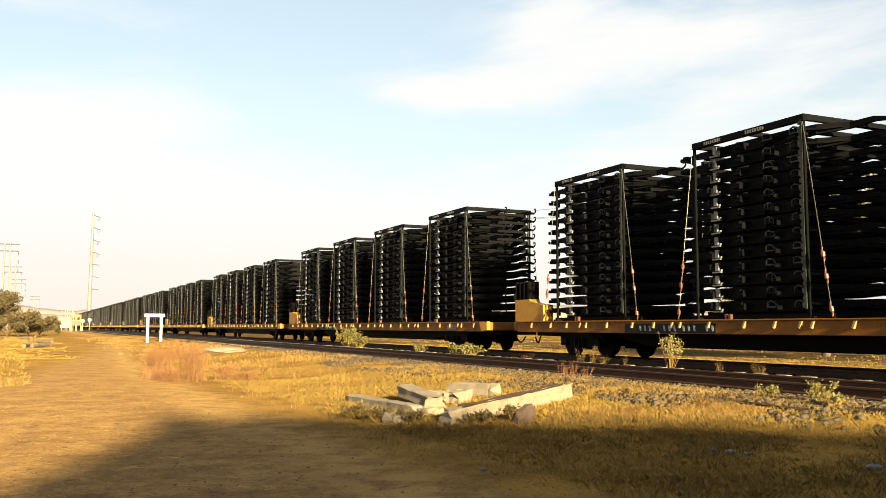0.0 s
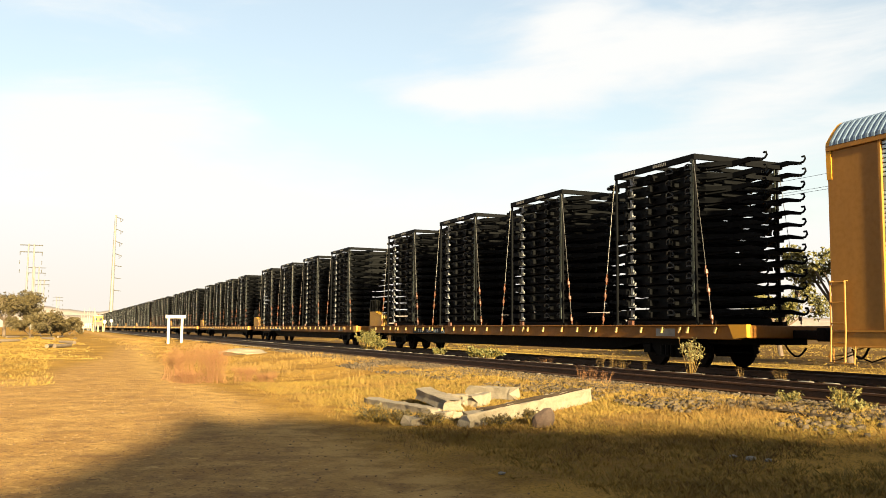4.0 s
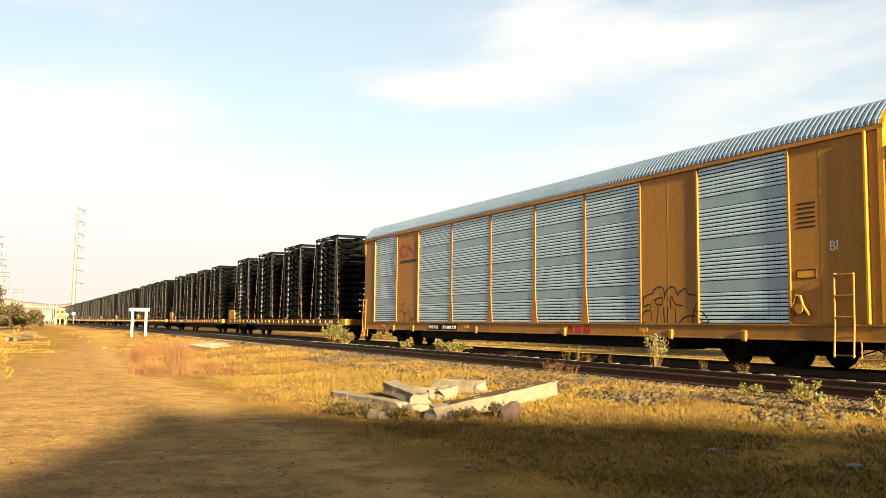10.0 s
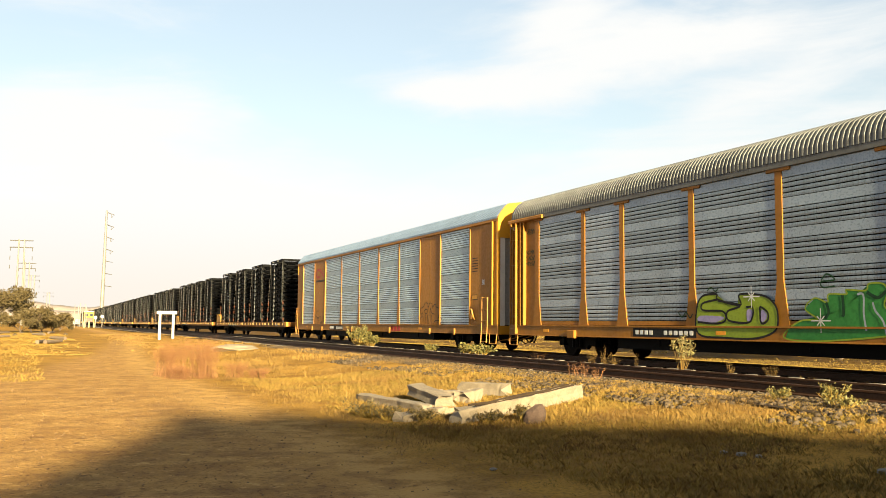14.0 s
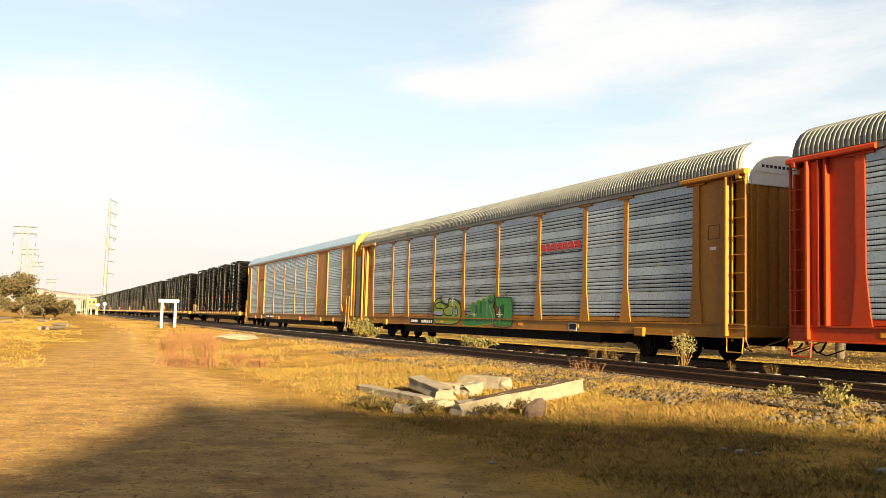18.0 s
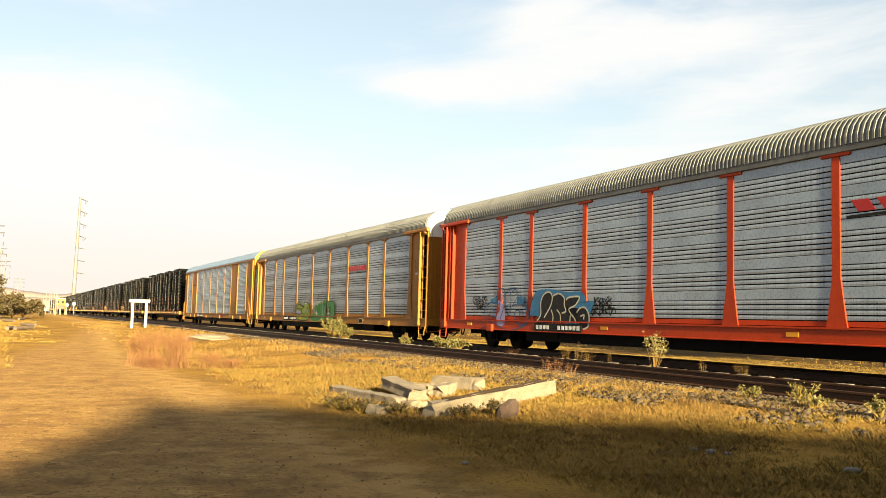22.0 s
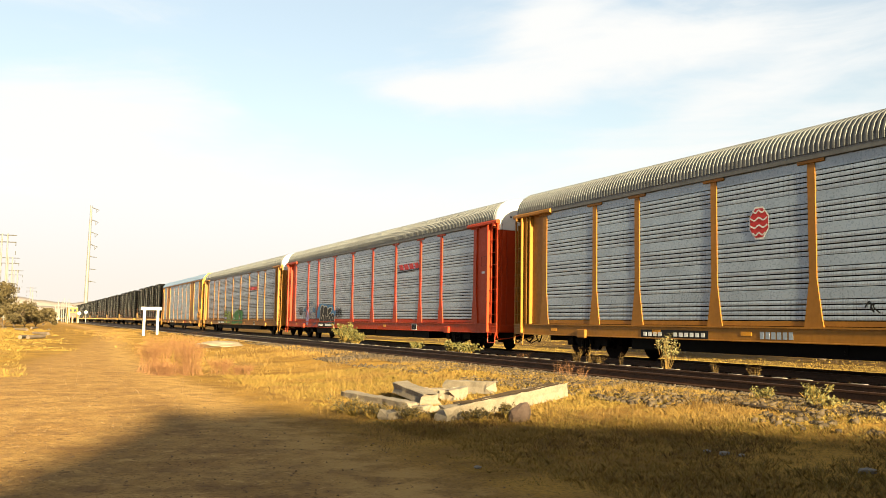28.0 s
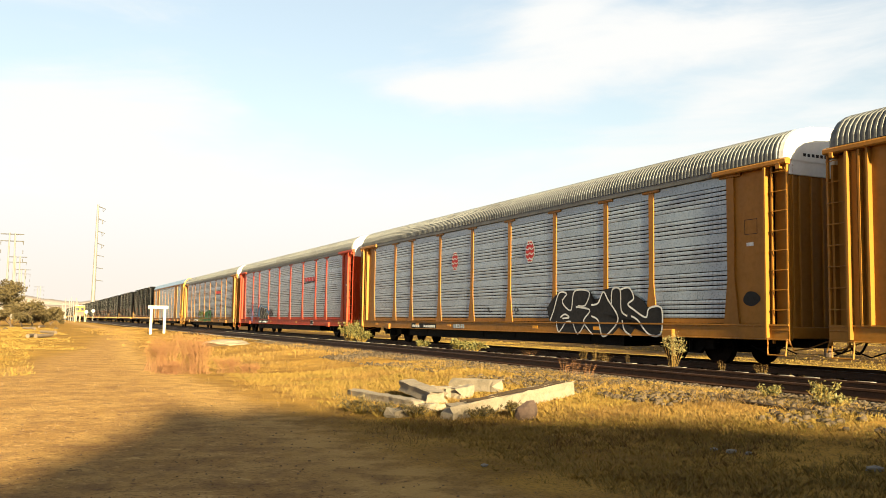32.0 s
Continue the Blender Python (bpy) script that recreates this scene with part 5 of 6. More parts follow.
    stroke(backing, [(8.28, 1.33), (8.47, 1.18), (8.5, 0.92)], INK_CREAM, .05, 1.468, False)
    stroke(backing, [(8.79, 1.62), (8.97, 1.7), (9.48, 1.7), (9.27, 1.46), (8.94, 1.33), (9.26, 1.05), (9.29, 0.92)], INK_CREAM, .05, 1.468, False)
    stroke(backing, [(8.99, 0.93), (9.03, 1.14), (9.12, 1.19)], INK_CREAM, .05, 1.468, False)
    stroke(backing, [(9.35, 1.24), (9.53, 1.38), (9.81, 1.37), (9.98, 1.15), (9.94, 0.85), (9.69, 0.76)], INK_CREAM, .05, 1.468, False)
    stroke(backing, [(9.55, 1.14), (9.73, 1.17), (9.7, 1.05)], INK_CREAM, .05, 1.468, False)
    number_panel(c2, 7.0, 9.62, .66, .90, 10, 1.470)
    bars(c2, 18.85, 21.2, 3.28, 3.52, 1.415, 4, INK_RED, "emblem", "slanted red block", .09)
    part("underline", Shape().prism([(near_x(18.75), 3.16), (near_x(21.2), 3.22), (near_x(21.2), 3.25), (near_x(18.75), 3.22)], 1.414, 1.42, "y"), PLATE_BLACK, c2)
    dp = part("data_panel", Shape().box(near_x(21.15), near_x(20.6), 1.462, 1.468, .66, .92), INK_WHITE, c2, "small data panel with a white rim")
    for k in range(2):
        part("data_field", Shape().box(near_x(21.12 - k * .26), near_x(20.89 - k * .26), 1.468, 1.472, .69, .89), PLATE_BLACK, dp)
    # fourth car
    number_panel(c3, 6.85, 9.45, .64, .86, 10)

    def octagon(r, zc, rad):
        return [(near_x(r) + math.cos(radians(22.5 + 45 * k)) * rad * .82, zc + math.sin(radians(22.5 + 45 * k)) * rad) for k in range(8)]
    for r0 in (11.1, 16.95):
        p = part("emblem", Shape().patch(octagon(r0, 3.32, .40), 1.42), INK_WHITE, c3, "red plaque with a white rim")
        part("plaque", Shape().patch(octagon(r0, 3.32, .36), 1.424), INK_RED, p)
        for i, w in enumerate((.3, .4, .4, .3)):
            part("script", Shape().ribbon(curve([(near_x(r0) + w * (j / 4 - .5) * 1.3, 3.58 - i * .17 + .03 * (-1) ** j) for j in range(5)], 4, False), .035, 1.43), INK_WHITE, p)
    dark = sprayed(c3, [(18.12, 1.42), (18.39, 1.65), (18.85, 1.93), (19.35, 1.95), (20.56, 1.91), (20.65, 1.64), (21.12, 1.69), (21.21, 1.92), (21.66, 1.97), (22.44, 1.97), (22.70, 1.76), (23.09, 1.59), (23.30, 1.40), (23.87, 1.40), (23.93, 1.01), (23.82, 0.63), (23.28, 0.68), (22.94, 1.00), (22.49, 0.61), (22.04, 0.88), (21.64, 0.61), (21.19, 0.60), (20.72, 0.62), (20.28, 0.79), (19.82, 0.63), (18.95, 0.63), (18.59, 0.96), (18.28, 1.02)], INK_BLACK, 1.462, round_it=False)
    stroke(dark, [(18.33, 1.02), (18.54, 1.32), (18.85, 1.87), (19.30, 1.85), (19.05, 1.60), (19.54, 1.34), (19.74, 1.91), (20.52, 1.88), (20.33, 1.49), (19.92, 1.47)], INK_WHITE, .05, 1.467, False, 'outline')
    stroke(dark, [(18.70, 0.99), (18.85, 0.67), (19.25, 0.96), (19.54, 1.00)], INK_WHITE, .05, 1.467, False, 'outline')
    stroke(dark, [(18.95, 1.12), (19.20, 1.22), (19.44, 1.12), (19.05, 1.09)], INK_WHITE, .05, 1.467, False, 'outline')
    stroke(dark, [(19.83, 1.44), (20.56, 1.34), (20.24, 1.03), (20.46, 0.79), (20.72, 0.62)], INK_WHITE, .05, 1.467, False, 'outline')
    stroke(dark, [(19.64, 0.97), (19.92, 0.63), (20.28, 0.91)], INK_WHITE, .05, 1.467, False, 'outline')
    stroke(dark, [(20.64, 1.49), (20.99, 1.54), (21.25, 1.86), (21.49, 1.62), (21.97, 1.10), (21.56, 0.70), (21.19, 0.60), (20.99, 1.04), (20.64, 1.16)], INK_WHITE, .05, 1.467, False, 'outline')
    stroke(dark, [(21.65, 1.47), (21.70, 1.91), (22.06, 1.90), (22.12, 1.33), (22.39, 1.16)], INK_WHITE, .05, 1.467, False, 'outline')
    stroke(dark, [(22.06, 1.90), (22.48, 1.94), (22.69, 1.65), (22.43, 1.49), (22.73, 1.32), (23.22, 1.13), (23.37, 1.37), (23.87, 1.37), (23.89, 0.80), (23.69, 0.64), (23.28, 0.71), (22.87, 1.05), (22.58, 1.16)], INK_WHITE, .05, 1.468, False, 'outline')
    stroke(dark, [(22.16, 1.05), (22.27, 0.77), (22.60, 0.61)], INK_WHITE, .05, 1.468, False, 'outline')
    sprayed(c3, [(26.75, 1.55), (26.9, 1.72), (27.15, 1.7), (27.3, 1.55), (27.1, 1.4), (26.85, 1.42)], INK_BLACK, 1.386, "paint_blot", "")
    bars(c3, 11.1, 12.1, .70, .86, 1.462, 6, INK_PALE, "stencil")
    scribble(c3, 13.85, 14.15, 1.25, 1.5, 2, INK_BLACK, 34, 1.415, .03)
    scribble(c3, 15.9, 16.2, 1.2, 1.5, 2, INK_BLACK, 35, 1.415, .03)
    for c in (c1, c2, c3):
        for i in range(7):
            part("cap_marking", Shape().box(-HALF - .006, -HALF - .001, .1 + i * .13, .18 + i * .13, 4.72, 4.79), INK_BLACK, c)
        part("placard", Shape().box(near_x(27.1), near_x(26.88), 1.381, 1.387, 2.78, 2.86), INK_WHITE, c)
    # the flat wagons ahead, each with four stacks
    flat0 = flatcar()
    stack0, stack_far = stack_thing(), stack_thing(True)
    offs = (3.85, 10.33, 16.81, 23.33)
    for k in range(14):
        back = -(k + 1) * PITCH
        fl = flat0 if k == 0 else copy_thing(flat0, Matrix())
        couple(fl, back + 13.2)
        for i, o in enumerate(offs):
            model, first = (stack0, (0, 0)) if k < 5 else (stack_far, (5, 0))
            st = model if (k, i) == first else copy_thing(model, Matrix())
            couple(st, back + o, 1.095)


build_train()


# ---------------------------------------------------------------- beside the railway: broken concrete
def beam_shape(length, w, h, seed, bend=0.0, grooves=False, chips=0.085):
    """A broken concrete post: x along it from 0, uneven edges, ragged ends."""
    rng = random.Random(seed)
    n = max(6, int(length / .16))
    g = Shape()
    ring = [(-.5, 0), (-.46, .5), (-.5, .92), (-.42, 1.0), (.0, .985), (.42, 1.0), (.5, .92), (.47, .5), (.5, 0)]
    v = []
    for i in range(n + 1):
        x = length * i / n
        z = bend * math.sin(math.pi * i / n)
        for a, b in ring:
            e = chips if i in (0, n) else chips * .35
            groove = -.10 if (grooves and abs(a) < .05) else 0.0
            v.append((x + rng.uniform(-e, e) * (1.2 if i in (0, n) else .4), a * w + rng.uniform(-e, e) * .35, z + b * h + groove * h + rng.uniform(-e, e) * .3))
    m = len(ring)
    f = [(i * m + j, i * m + j + 1, (i + 1) * m + j + 1, (i + 1) * m + j) for i in range(n) for j in range(m - 1)]
    f += [(i * m + m - 1, i * m, (i + 1) * m, (i + 1) * m + m - 1) for i in range(n)]
    f += [tuple(range(m)), tuple(range(n * m, (n + 1) * m))]
    return g.add(v, f)


def beam(p, q, w, h, seed, label, bend=0.0, grooves=False, lift=(0.0, 0.0), roll=0.0):
    """Lay a beam from p to q on the ground."""
    a = Vector((p[0], p[1], lie(*p) + lift[0] - .03))
    b = Vector((q[0], q[1], lie(*q) + lift[1] - .03))
    d = b - a
    m = Matrix.Translation(a) @ d.to_track_quat("X", "Z").to_matrix().to_4x4() @ pose(0, 0, 0, roll)
    ob = part("broken_concrete_post", beam_shape(d.length, w, h, seed, bend, grooves), CONCRETE, m=m)
    tagged(ob, label, "concrete post", "heap of broken posts")
    return ob


def concrete_heap():
    long = beam((.06, 13.45), (2.16, 15.78), .30, .235, 1, "long cracked concrete post lying across the heap", .0, True, (0, .04))
    for k in range(2):
        bar = [(.35 + i * .2, (-.10 + k * .18 + .03 * math.sin(i * 1.7 + k)) * .7, .240 + .010 * math.sin((.35 + i * .2) * 5)) for i in range(14)]
        part("reinforcing_bar", Shape().tube(bar, .017), SLEEPER_OLD, long, "rusty bent reinforcing bar")
    beam((-1.80, 17.5), (-.42, 15.0), .26, .17, 2, "broken concrete post half sunk in dry grass", .0, False, (0, 0))
    beam((-.72, 16.9), (-.12, 15.55), .34, .20, 3, "short tilted slab of pale concrete", .0, False, (.17, .06))
    beam((-.35, 16.9), (.12, 16.55), .26, .22, 4, "short stump of broken concrete", .0, False, (.02, .02))
    beam((.16, 16.35), (.42, 16.6), .26, .24, 5, "pale square concrete stump", 0, False, (0, 0))
    beam((.20, 17.75), (1.06, 16.95), .30, .24, 6, "grey concrete post lying behind the heap", 0, False, (.03, .02))
    beam((-.78, 13.62), (-.50, 13.9), .24, .16, 7, "small broken lump of concrete", 0, False, (0, 0))
    beam((-.36, 14.55), (-.12, 14.7), .20, .16, 9, "small broken concrete fragment in the grass", 0, False, (0, 0))
    rng = random.Random(3)
    g = Shape()
    bm = bmesh.new()
    bmesh.ops.create_icosphere(bm, subdivisions=2, radius=1)
    for v in bm.verts:
        k = 1 + .25 * noise.noise(v.co * 1.9)
        v.co = Vector((v.co.x * .18 * k, v.co.y * .15 * k, max(-.1, (v.co.z + .15 * v.co.x) * .19 * k)))
    g.add([v.co for v in bm.verts], [[v.index for v in f.verts] for f in bm.faces])
    bm.free()
    tagged(part("boulder", g, paint("pinkish stone", (.075, .046, .032), (.05, .032, .022), .9, 0, 4, 24, .5), m=pose(1.2, 13.25, lie(1.2, 13.25) + .08)), "pinkish boulder in the grass", "rock")
    g = Shape()
    bm = bmesh.new()
    bmesh.ops.create_icosphere(bm, subdivisions=3, radius=1)
    for v in bm.verts:
        k = 1 + .3 * noise.noise(v.co * 1.3)
        v.co = Vector((v.co.x * 1.2 * k, v.co.y * .8 * k, v.co.z * .22 * k))
    g.add([v.co for v in bm.verts], [[v.index for v in f.verts] for f in bm.faces])
    bm.free()
    tagged(part("flat_rock", g, CONCRETE, m=pose(-10.4, 42.6, lie(-10.4, 42.6) + .05, 0, 0, 30)), "flat pale slab of rock in the grass", "rock")
    strip = beam((4.25, 14.15), (5.05, 12.2), .16, .10, 12, "weathered concrete kerb strip in the ballast", 0, False, (-.03, -.04))
    strip.data.materials[0] = SLEEPER_OLD
    for i, (x, y, r) in enumerate(((3.15, 9.9, .07), (3.3, 9.78, .05), (3.02, 10.1, .05), (4.1, 8.6, .09), (.4, 9.1, .04))):
        tagged(part("stone", Shape().rock(0, 0, 0, r, rng), SLEEPER, m=pose(x, y, lie(x, y) + r * .3)), "small pale stone on the ground", "stone", "loose stones")


concrete_heap()


# ---------------------------------------------------------------- signs, masts and far things
def gate_posts():
    x, y = -22.5, 69.2
    m = pose(x, y, lie(x, y), 0, 0, 18)
    th = thing("white_gate", "white painted portal of two posts and a lintel", "sign post", m)
    for dx in (-.50, .50):
        part("post", Shape().box(dx - .10, dx + .10, -.10, .10, -.1, 1.95, .02), POST_WHITE, th)
    part("lintel", Shape().box(-.76, .76, -.12, .12, 1.95, 2.20, .02), POST_WHITE, th)


gate_posts()


def way(az, dist, z=0.0):
    a = radians(az)
    return Vector((-math.sin(a) * dist, math.cos(a) * dist, z))


def far_things():
    # white markers and discs
    for az, h in ((22.72, 1.7), (22.45, 1.6), (22.17, 1.6)):
        p = way(az, 236)
        ob = part("marker_post", Shape().box(-.17, .17, -.12, .12, -.2, h, .03), GUSSET, m=pose(p.x, p.y, lie(p.x, p.y), 0, 0, az))
        tagged(ob, "white painted marker post beside the track", "marker post", "marker posts")
    for az, dist, h in ((22.10, 232, 2.4), (21.72, 236, 2.7)):
        p = way(az, dist)
        th = thing("disc_sign", "round white disc sign on a thin post", "sign", pose(p.x, p.y, lie(p.x, p.y), 0, 0, az), "disc signs")
        part("post", Shape().rod((0, 0, -.2), (0, 0, h - .3), .06, n=8), POST_WHITE, th)
        part("disc", Shape().rod((0, -.04, h), (0, .04, h), .42, n=20), POST_WHITE, th)
    # rough posts beyond
    rng = random.Random(8)
    for az, e in ((23.62, .55), (23.42, .75), (23.25, 1.12), (23.05, 1.05), (22.95, 1.2), (22.82, 1.0), (22.70, 1.14), (22.62, .95)):
        dist = rng.uniform(262, 285)
        p = way(az, dist)
        h = dist * math.tan(radians(e)) + 1.1
        tagged(part("pole", Shape().rod((0, 0, -.3), (rng.uniform(-.1, .1), 0, h), .13, .10, n=8), POLE, m=pose(p.x, p.y, lie(p.x, p.y))), "pale concrete pole beside the line", "pole", "line-side poles")
    # tall steel mast with seven arms on one side
    p = way(21.78, 335)
    mast = thing("power_mast", "tall tapered steel power mast with seven arms", "power mast", pose(p.x, p.y, .3, 0, 0, 21.8), "power masts")
    part("shaft", Shape().rod((0, 0, -1), (.35, 0, 41), .75, .34, n=14), POLE, mast)
    for i in range(7):
        z = 40.4 - i * 4.35
        a = part("arm", Shape().rod((.3, 0, z), (3.0, 0, z - .9 if i < 4 else z - .35), .18, .09, n=6), ARM, mast)
        if i < 4:
            part("insulator", Shape().rod((2.0, 0, z - .6), (2.0, 0, z - 1.9), .09, n=6).rod((2.0, 0, z - 1.9), (2.9, 0, z - .9), .07, n=6), ARM, a)
    for az, dist, h in ((26.30, 400, 35.0), (25.95, 520, 33.0), (25.62, 660, 33.0), (24.74, 900, 29.0)):
        p = way(az, dist)
        th = thing("portal_mast", "pale twin-legged power mast with crossarms", "power mast", pose(p.x, p.y, .3, 0, 0, az - 12), "power masts")
        for dx in (-1.3, 1.3):
            part("leg", Shape().rod((dx, 0, -1), (dx * .8, 0, h), .42, .28, n=8), POLE, th)
        for z in (h - .6, h - 3.4):
            part("crossarm", Shape().rod((-4.4, 0, z), (4.4, 0, z), .2, n=6), ARM, th)
        for dx in (-4.2, 4.2):
            for z in (h - 3.4, h - 7.0, h - 10.6):
                part("insulator", Shape().rod((dx, 0, z), (dx, 0, z - 1.5), .16, n=6), ARM, th)
    # yellow engine standing on the siding, far away
    eng = thing("rail_engine", "yellow-orange rail engine standing far along the siding", "locomotive", along(SIDING_D, 305, RAIL_Z))
    part("frame", Shape().box(-6, 6, -1.4, 1.4, .55, 1.1, .05), BLACK, eng)
    part("hood", Shape().box(-2, 5.5, -1.1, 1.1, 1.1, 3.3, .12), BRIGHT, eng)
    cab = part("cab", Shape().box(-5.2, -2, -1.45, 1.45, 1.1, 4.3, .12), BRIGHT, eng)
    part("nose", Shape().box(-6, -5.2, -1.2, 1.2, 1.1, 2.6, .1), HOOK, eng)
    for y in (-.7, .7):
        part("window", Shape().box(-5.24, -5.19, y - .45, y + .45, 2.9, 3.8), GLASS_DARK, cab)
    part("roof", Shape().box(-5.4, -1.8, -1.5, 1.5, 4.3, 4.55, .08), POST_WHITE, eng)
    part("beacon", Shape().rod((-3.5, 0, 4.55), (-3.5, 0, 5.0), .2, n=8), HOOK, eng)
    for x in (-4, -2.6, 2.6, 4):
        part("wheelset", M_WHEEL, None, eng, "", pose(x, 0, .42))
    # small pale houses under the hills
    for az, dist, w, h in ((24.35, 900, 14, 5), (23.95, 1000, 18, 6), (23.5, 820, 9, 4), (25.1, 950, 16, 5), (23.1, 1100, 20, 6), (24.6, 700, 7, 4)):
        p = way(az, dist)
        th = thing("far_house", "small pale flat-roofed house far away", "house", pose(p.x, p.y, 0, 0, 0, az), "far houses")
        part("wall", Shape().box(-w / 2, w / 2, -4, 4, -.5, h), WALLPLAIN, th)
        part("roof", Shape().box(-w / 2 - .3, w / 2 + .3, -4.3, 4.3, h, h + .4), CONCRETE, th)
        for k in range(3):
            part("window", Shape().box(-w / 3 + k * w / 4, -w / 3 + k * w / 4 + 1.2, -4.05, -3.98, 1.2, 2.4), GLASS_DARK, th)


far_things()


def wires():
    p0, p1 = way(-1.6, 113), way(-36, 57)
    for i, (p, h) in enumerate(((p0, 15.9), (p1, 12.9))):
        th = thing("line_pole", "wooden power line pole behind the railway", "pole", pose(p.x, p.y, .1, 0, 0, -70), "line poles")
        part("shaft", Shape().rod((0, 0, -.3), (0, 0, h), .17, .12, n=10), WOOD, th)
        part("crossarm", Shape().box(-1.0, 1.0, -.06, .06, h - .9, h - .75), WOOD, th)
    for k, dz in enumerate((0.0, -.75, -.78)):
        off = Vector((.9 * (k - 1), 0, 0))
        q0, q1 = Vector((p0.x, p0.y, 15.8 + dz)) + off, Vector((p1.x, p1.y, 12.8 + dz)) + off
        g = Shape().tube([q0.lerp(q1, i / 16) - Vector((0, 0, 4.8 * (i / 16) * (1 - i / 16))) for i in range(17)], .016, 4)
        tagged(part("overhead_wire", g, BLACK), "thin black overhead wire between poles", "wire", "overhead wires")


wires()


# ---------------------------------------------------------------- plants
def leaf_cloud(rng, centres, n, size, spread_r):
    """Small leaf faces scattered round centres: arrays of vertices and triangles."""
    c = np.array(centres)[rng.integers(0, len(centres), n)]
    d = rng.normal(size=(n, 3))
    d /= np.linalg.norm(d, axis=1)[:, None] + 1e-9
    p = c + d * (rng.random((n, 1)) ** .5) * spread_r * np.array([1, 1, .75])
    a = rng.normal(size=(n, 3))
    a /= np.linalg.norm(a, axis=1)[:, None]
    b = np.cross(a, rng.normal(size=(n, 3)))
    b /= np.linalg.norm(b, axis=1)[:, None] + 1e-9
    s = size * rng.uniform(.6, 1.4, (n, 1))
    v = np.concatenate([p - b * s * .35, p + a * s, p + b * s * .35, p - a * s * .6], 1).reshape(-1, 3)
    i = np.arange(n)[:, None] * 4
    return v, np.concatenate([i, i + 1, i + 2, i + 3], 1)


def tree(x, y, h, r, seed, leaves=5000, size=.16, material=None, label="leafy olive-green tree with an uneven crown", trunk_h=.32, name="tree", category="tree"):
    rng = np.random.default_rng(seed)
    rr = random.Random(seed)
    th = thing(name, label, category, pose(x, y, lie(x, y) - .05))
    g = Shape()
    tips = []
    base = Vector((0, 0, 0))
    fork = Vector((rr.uniform(-.2, .2), rr.uniform(-.2, .2), h * trunk_h))
    g.rod(base, fork, h * .035, h * .024, n=9)
    for i in range(8):
        a = i * 2.4 + rr.uniform(-.3, .3)
        up = rr.uniform(.35, .95)
        q = Vector((math.cos(a) * r * rr.uniform(.35, .8), math.sin(a) * r * rr.uniform(.35, .8), fork.z + (h - fork.z) * up * .8))
        g.rod(fork, q, h * .016, h * .007, n=6)
        for k in range(4):
            b = a + rr.uniform(-1, 1)
            t = q + Vector((math.cos(b) * r * rr.uniform(.1, .42), math.sin(b) * r * rr.uniform(.1, .42), (h - fork.z) * rr.uniform(-.12, .25)))
            g.rod(q, t, h * .006, h * .002, n=5)
            tips.append(t)
    part("trunk", g, BARK, th)
    v, f = leaf_cloud(rng, tips, leaves, size, r * .27)
    me = tri_mesh("crown", v, f, material or LEAF)
    part("crown", me, None, th)
    return th


def shrub(x, y, h, r, seed, n_stem, leaves, size, leaf_mat, stem_mat, label, name="shrub", z=None, base=.12, thick=None):
    rng = np.random.default_rng(seed)
    rr = random.Random(seed)
    th = thing(name, label, "shrub", pose(x, y, (lie(x, y) if z is None else z) - .02))
    g = Shape()
    pts = []
    for i in range(n_stem):
        a, lean = rr.uniform(0, 6.28), rr.uniform(.05, 1.0)
        root = base * rr.uniform(.3, 1.0)
        p = Vector((math.cos(a) * r * root, math.sin(a) * r * root, 0))
        lean = max(lean, root) * rr.uniform(.9, 1.1)
        q = Vector((math.cos(a) * r * lean * .6, math.sin(a) * r * lean * .6, h * rr.uniform(.35, .6)))
        t = Vector((math.cos(a) * r * lean, math.sin(a) * r * lean, h * rr.uniform(.6, 1.0)))
        w = .006 + h * .006 if thick is None else thick
        g.rod(p, q, w, w * .8, n=5)
        g.rod(q, t, w * .8, w * .4, n=5)
        for k in range(3):
            s = q.lerp(t, rr.uniform(0, 1))
            e = s + Vector((rr.uniform(-.2, .2) * r, rr.uniform(-.2, .2) * r, h * rr.uniform(.02, .2)))
            g.rod(s, e, w * .5, w * .25, n=4)
            pts += [tuple(e), tuple(s)]
        pts.append(tuple(t))
    part("stem", g, stem_mat, th)
    if leaves:
        v, f = leaf_cloud(rng, pts, leaves, size, max(.05, r * .16))
        part("foliage", tri_mesh("foliage", v, f, leaf_mat), None, th)
    return th


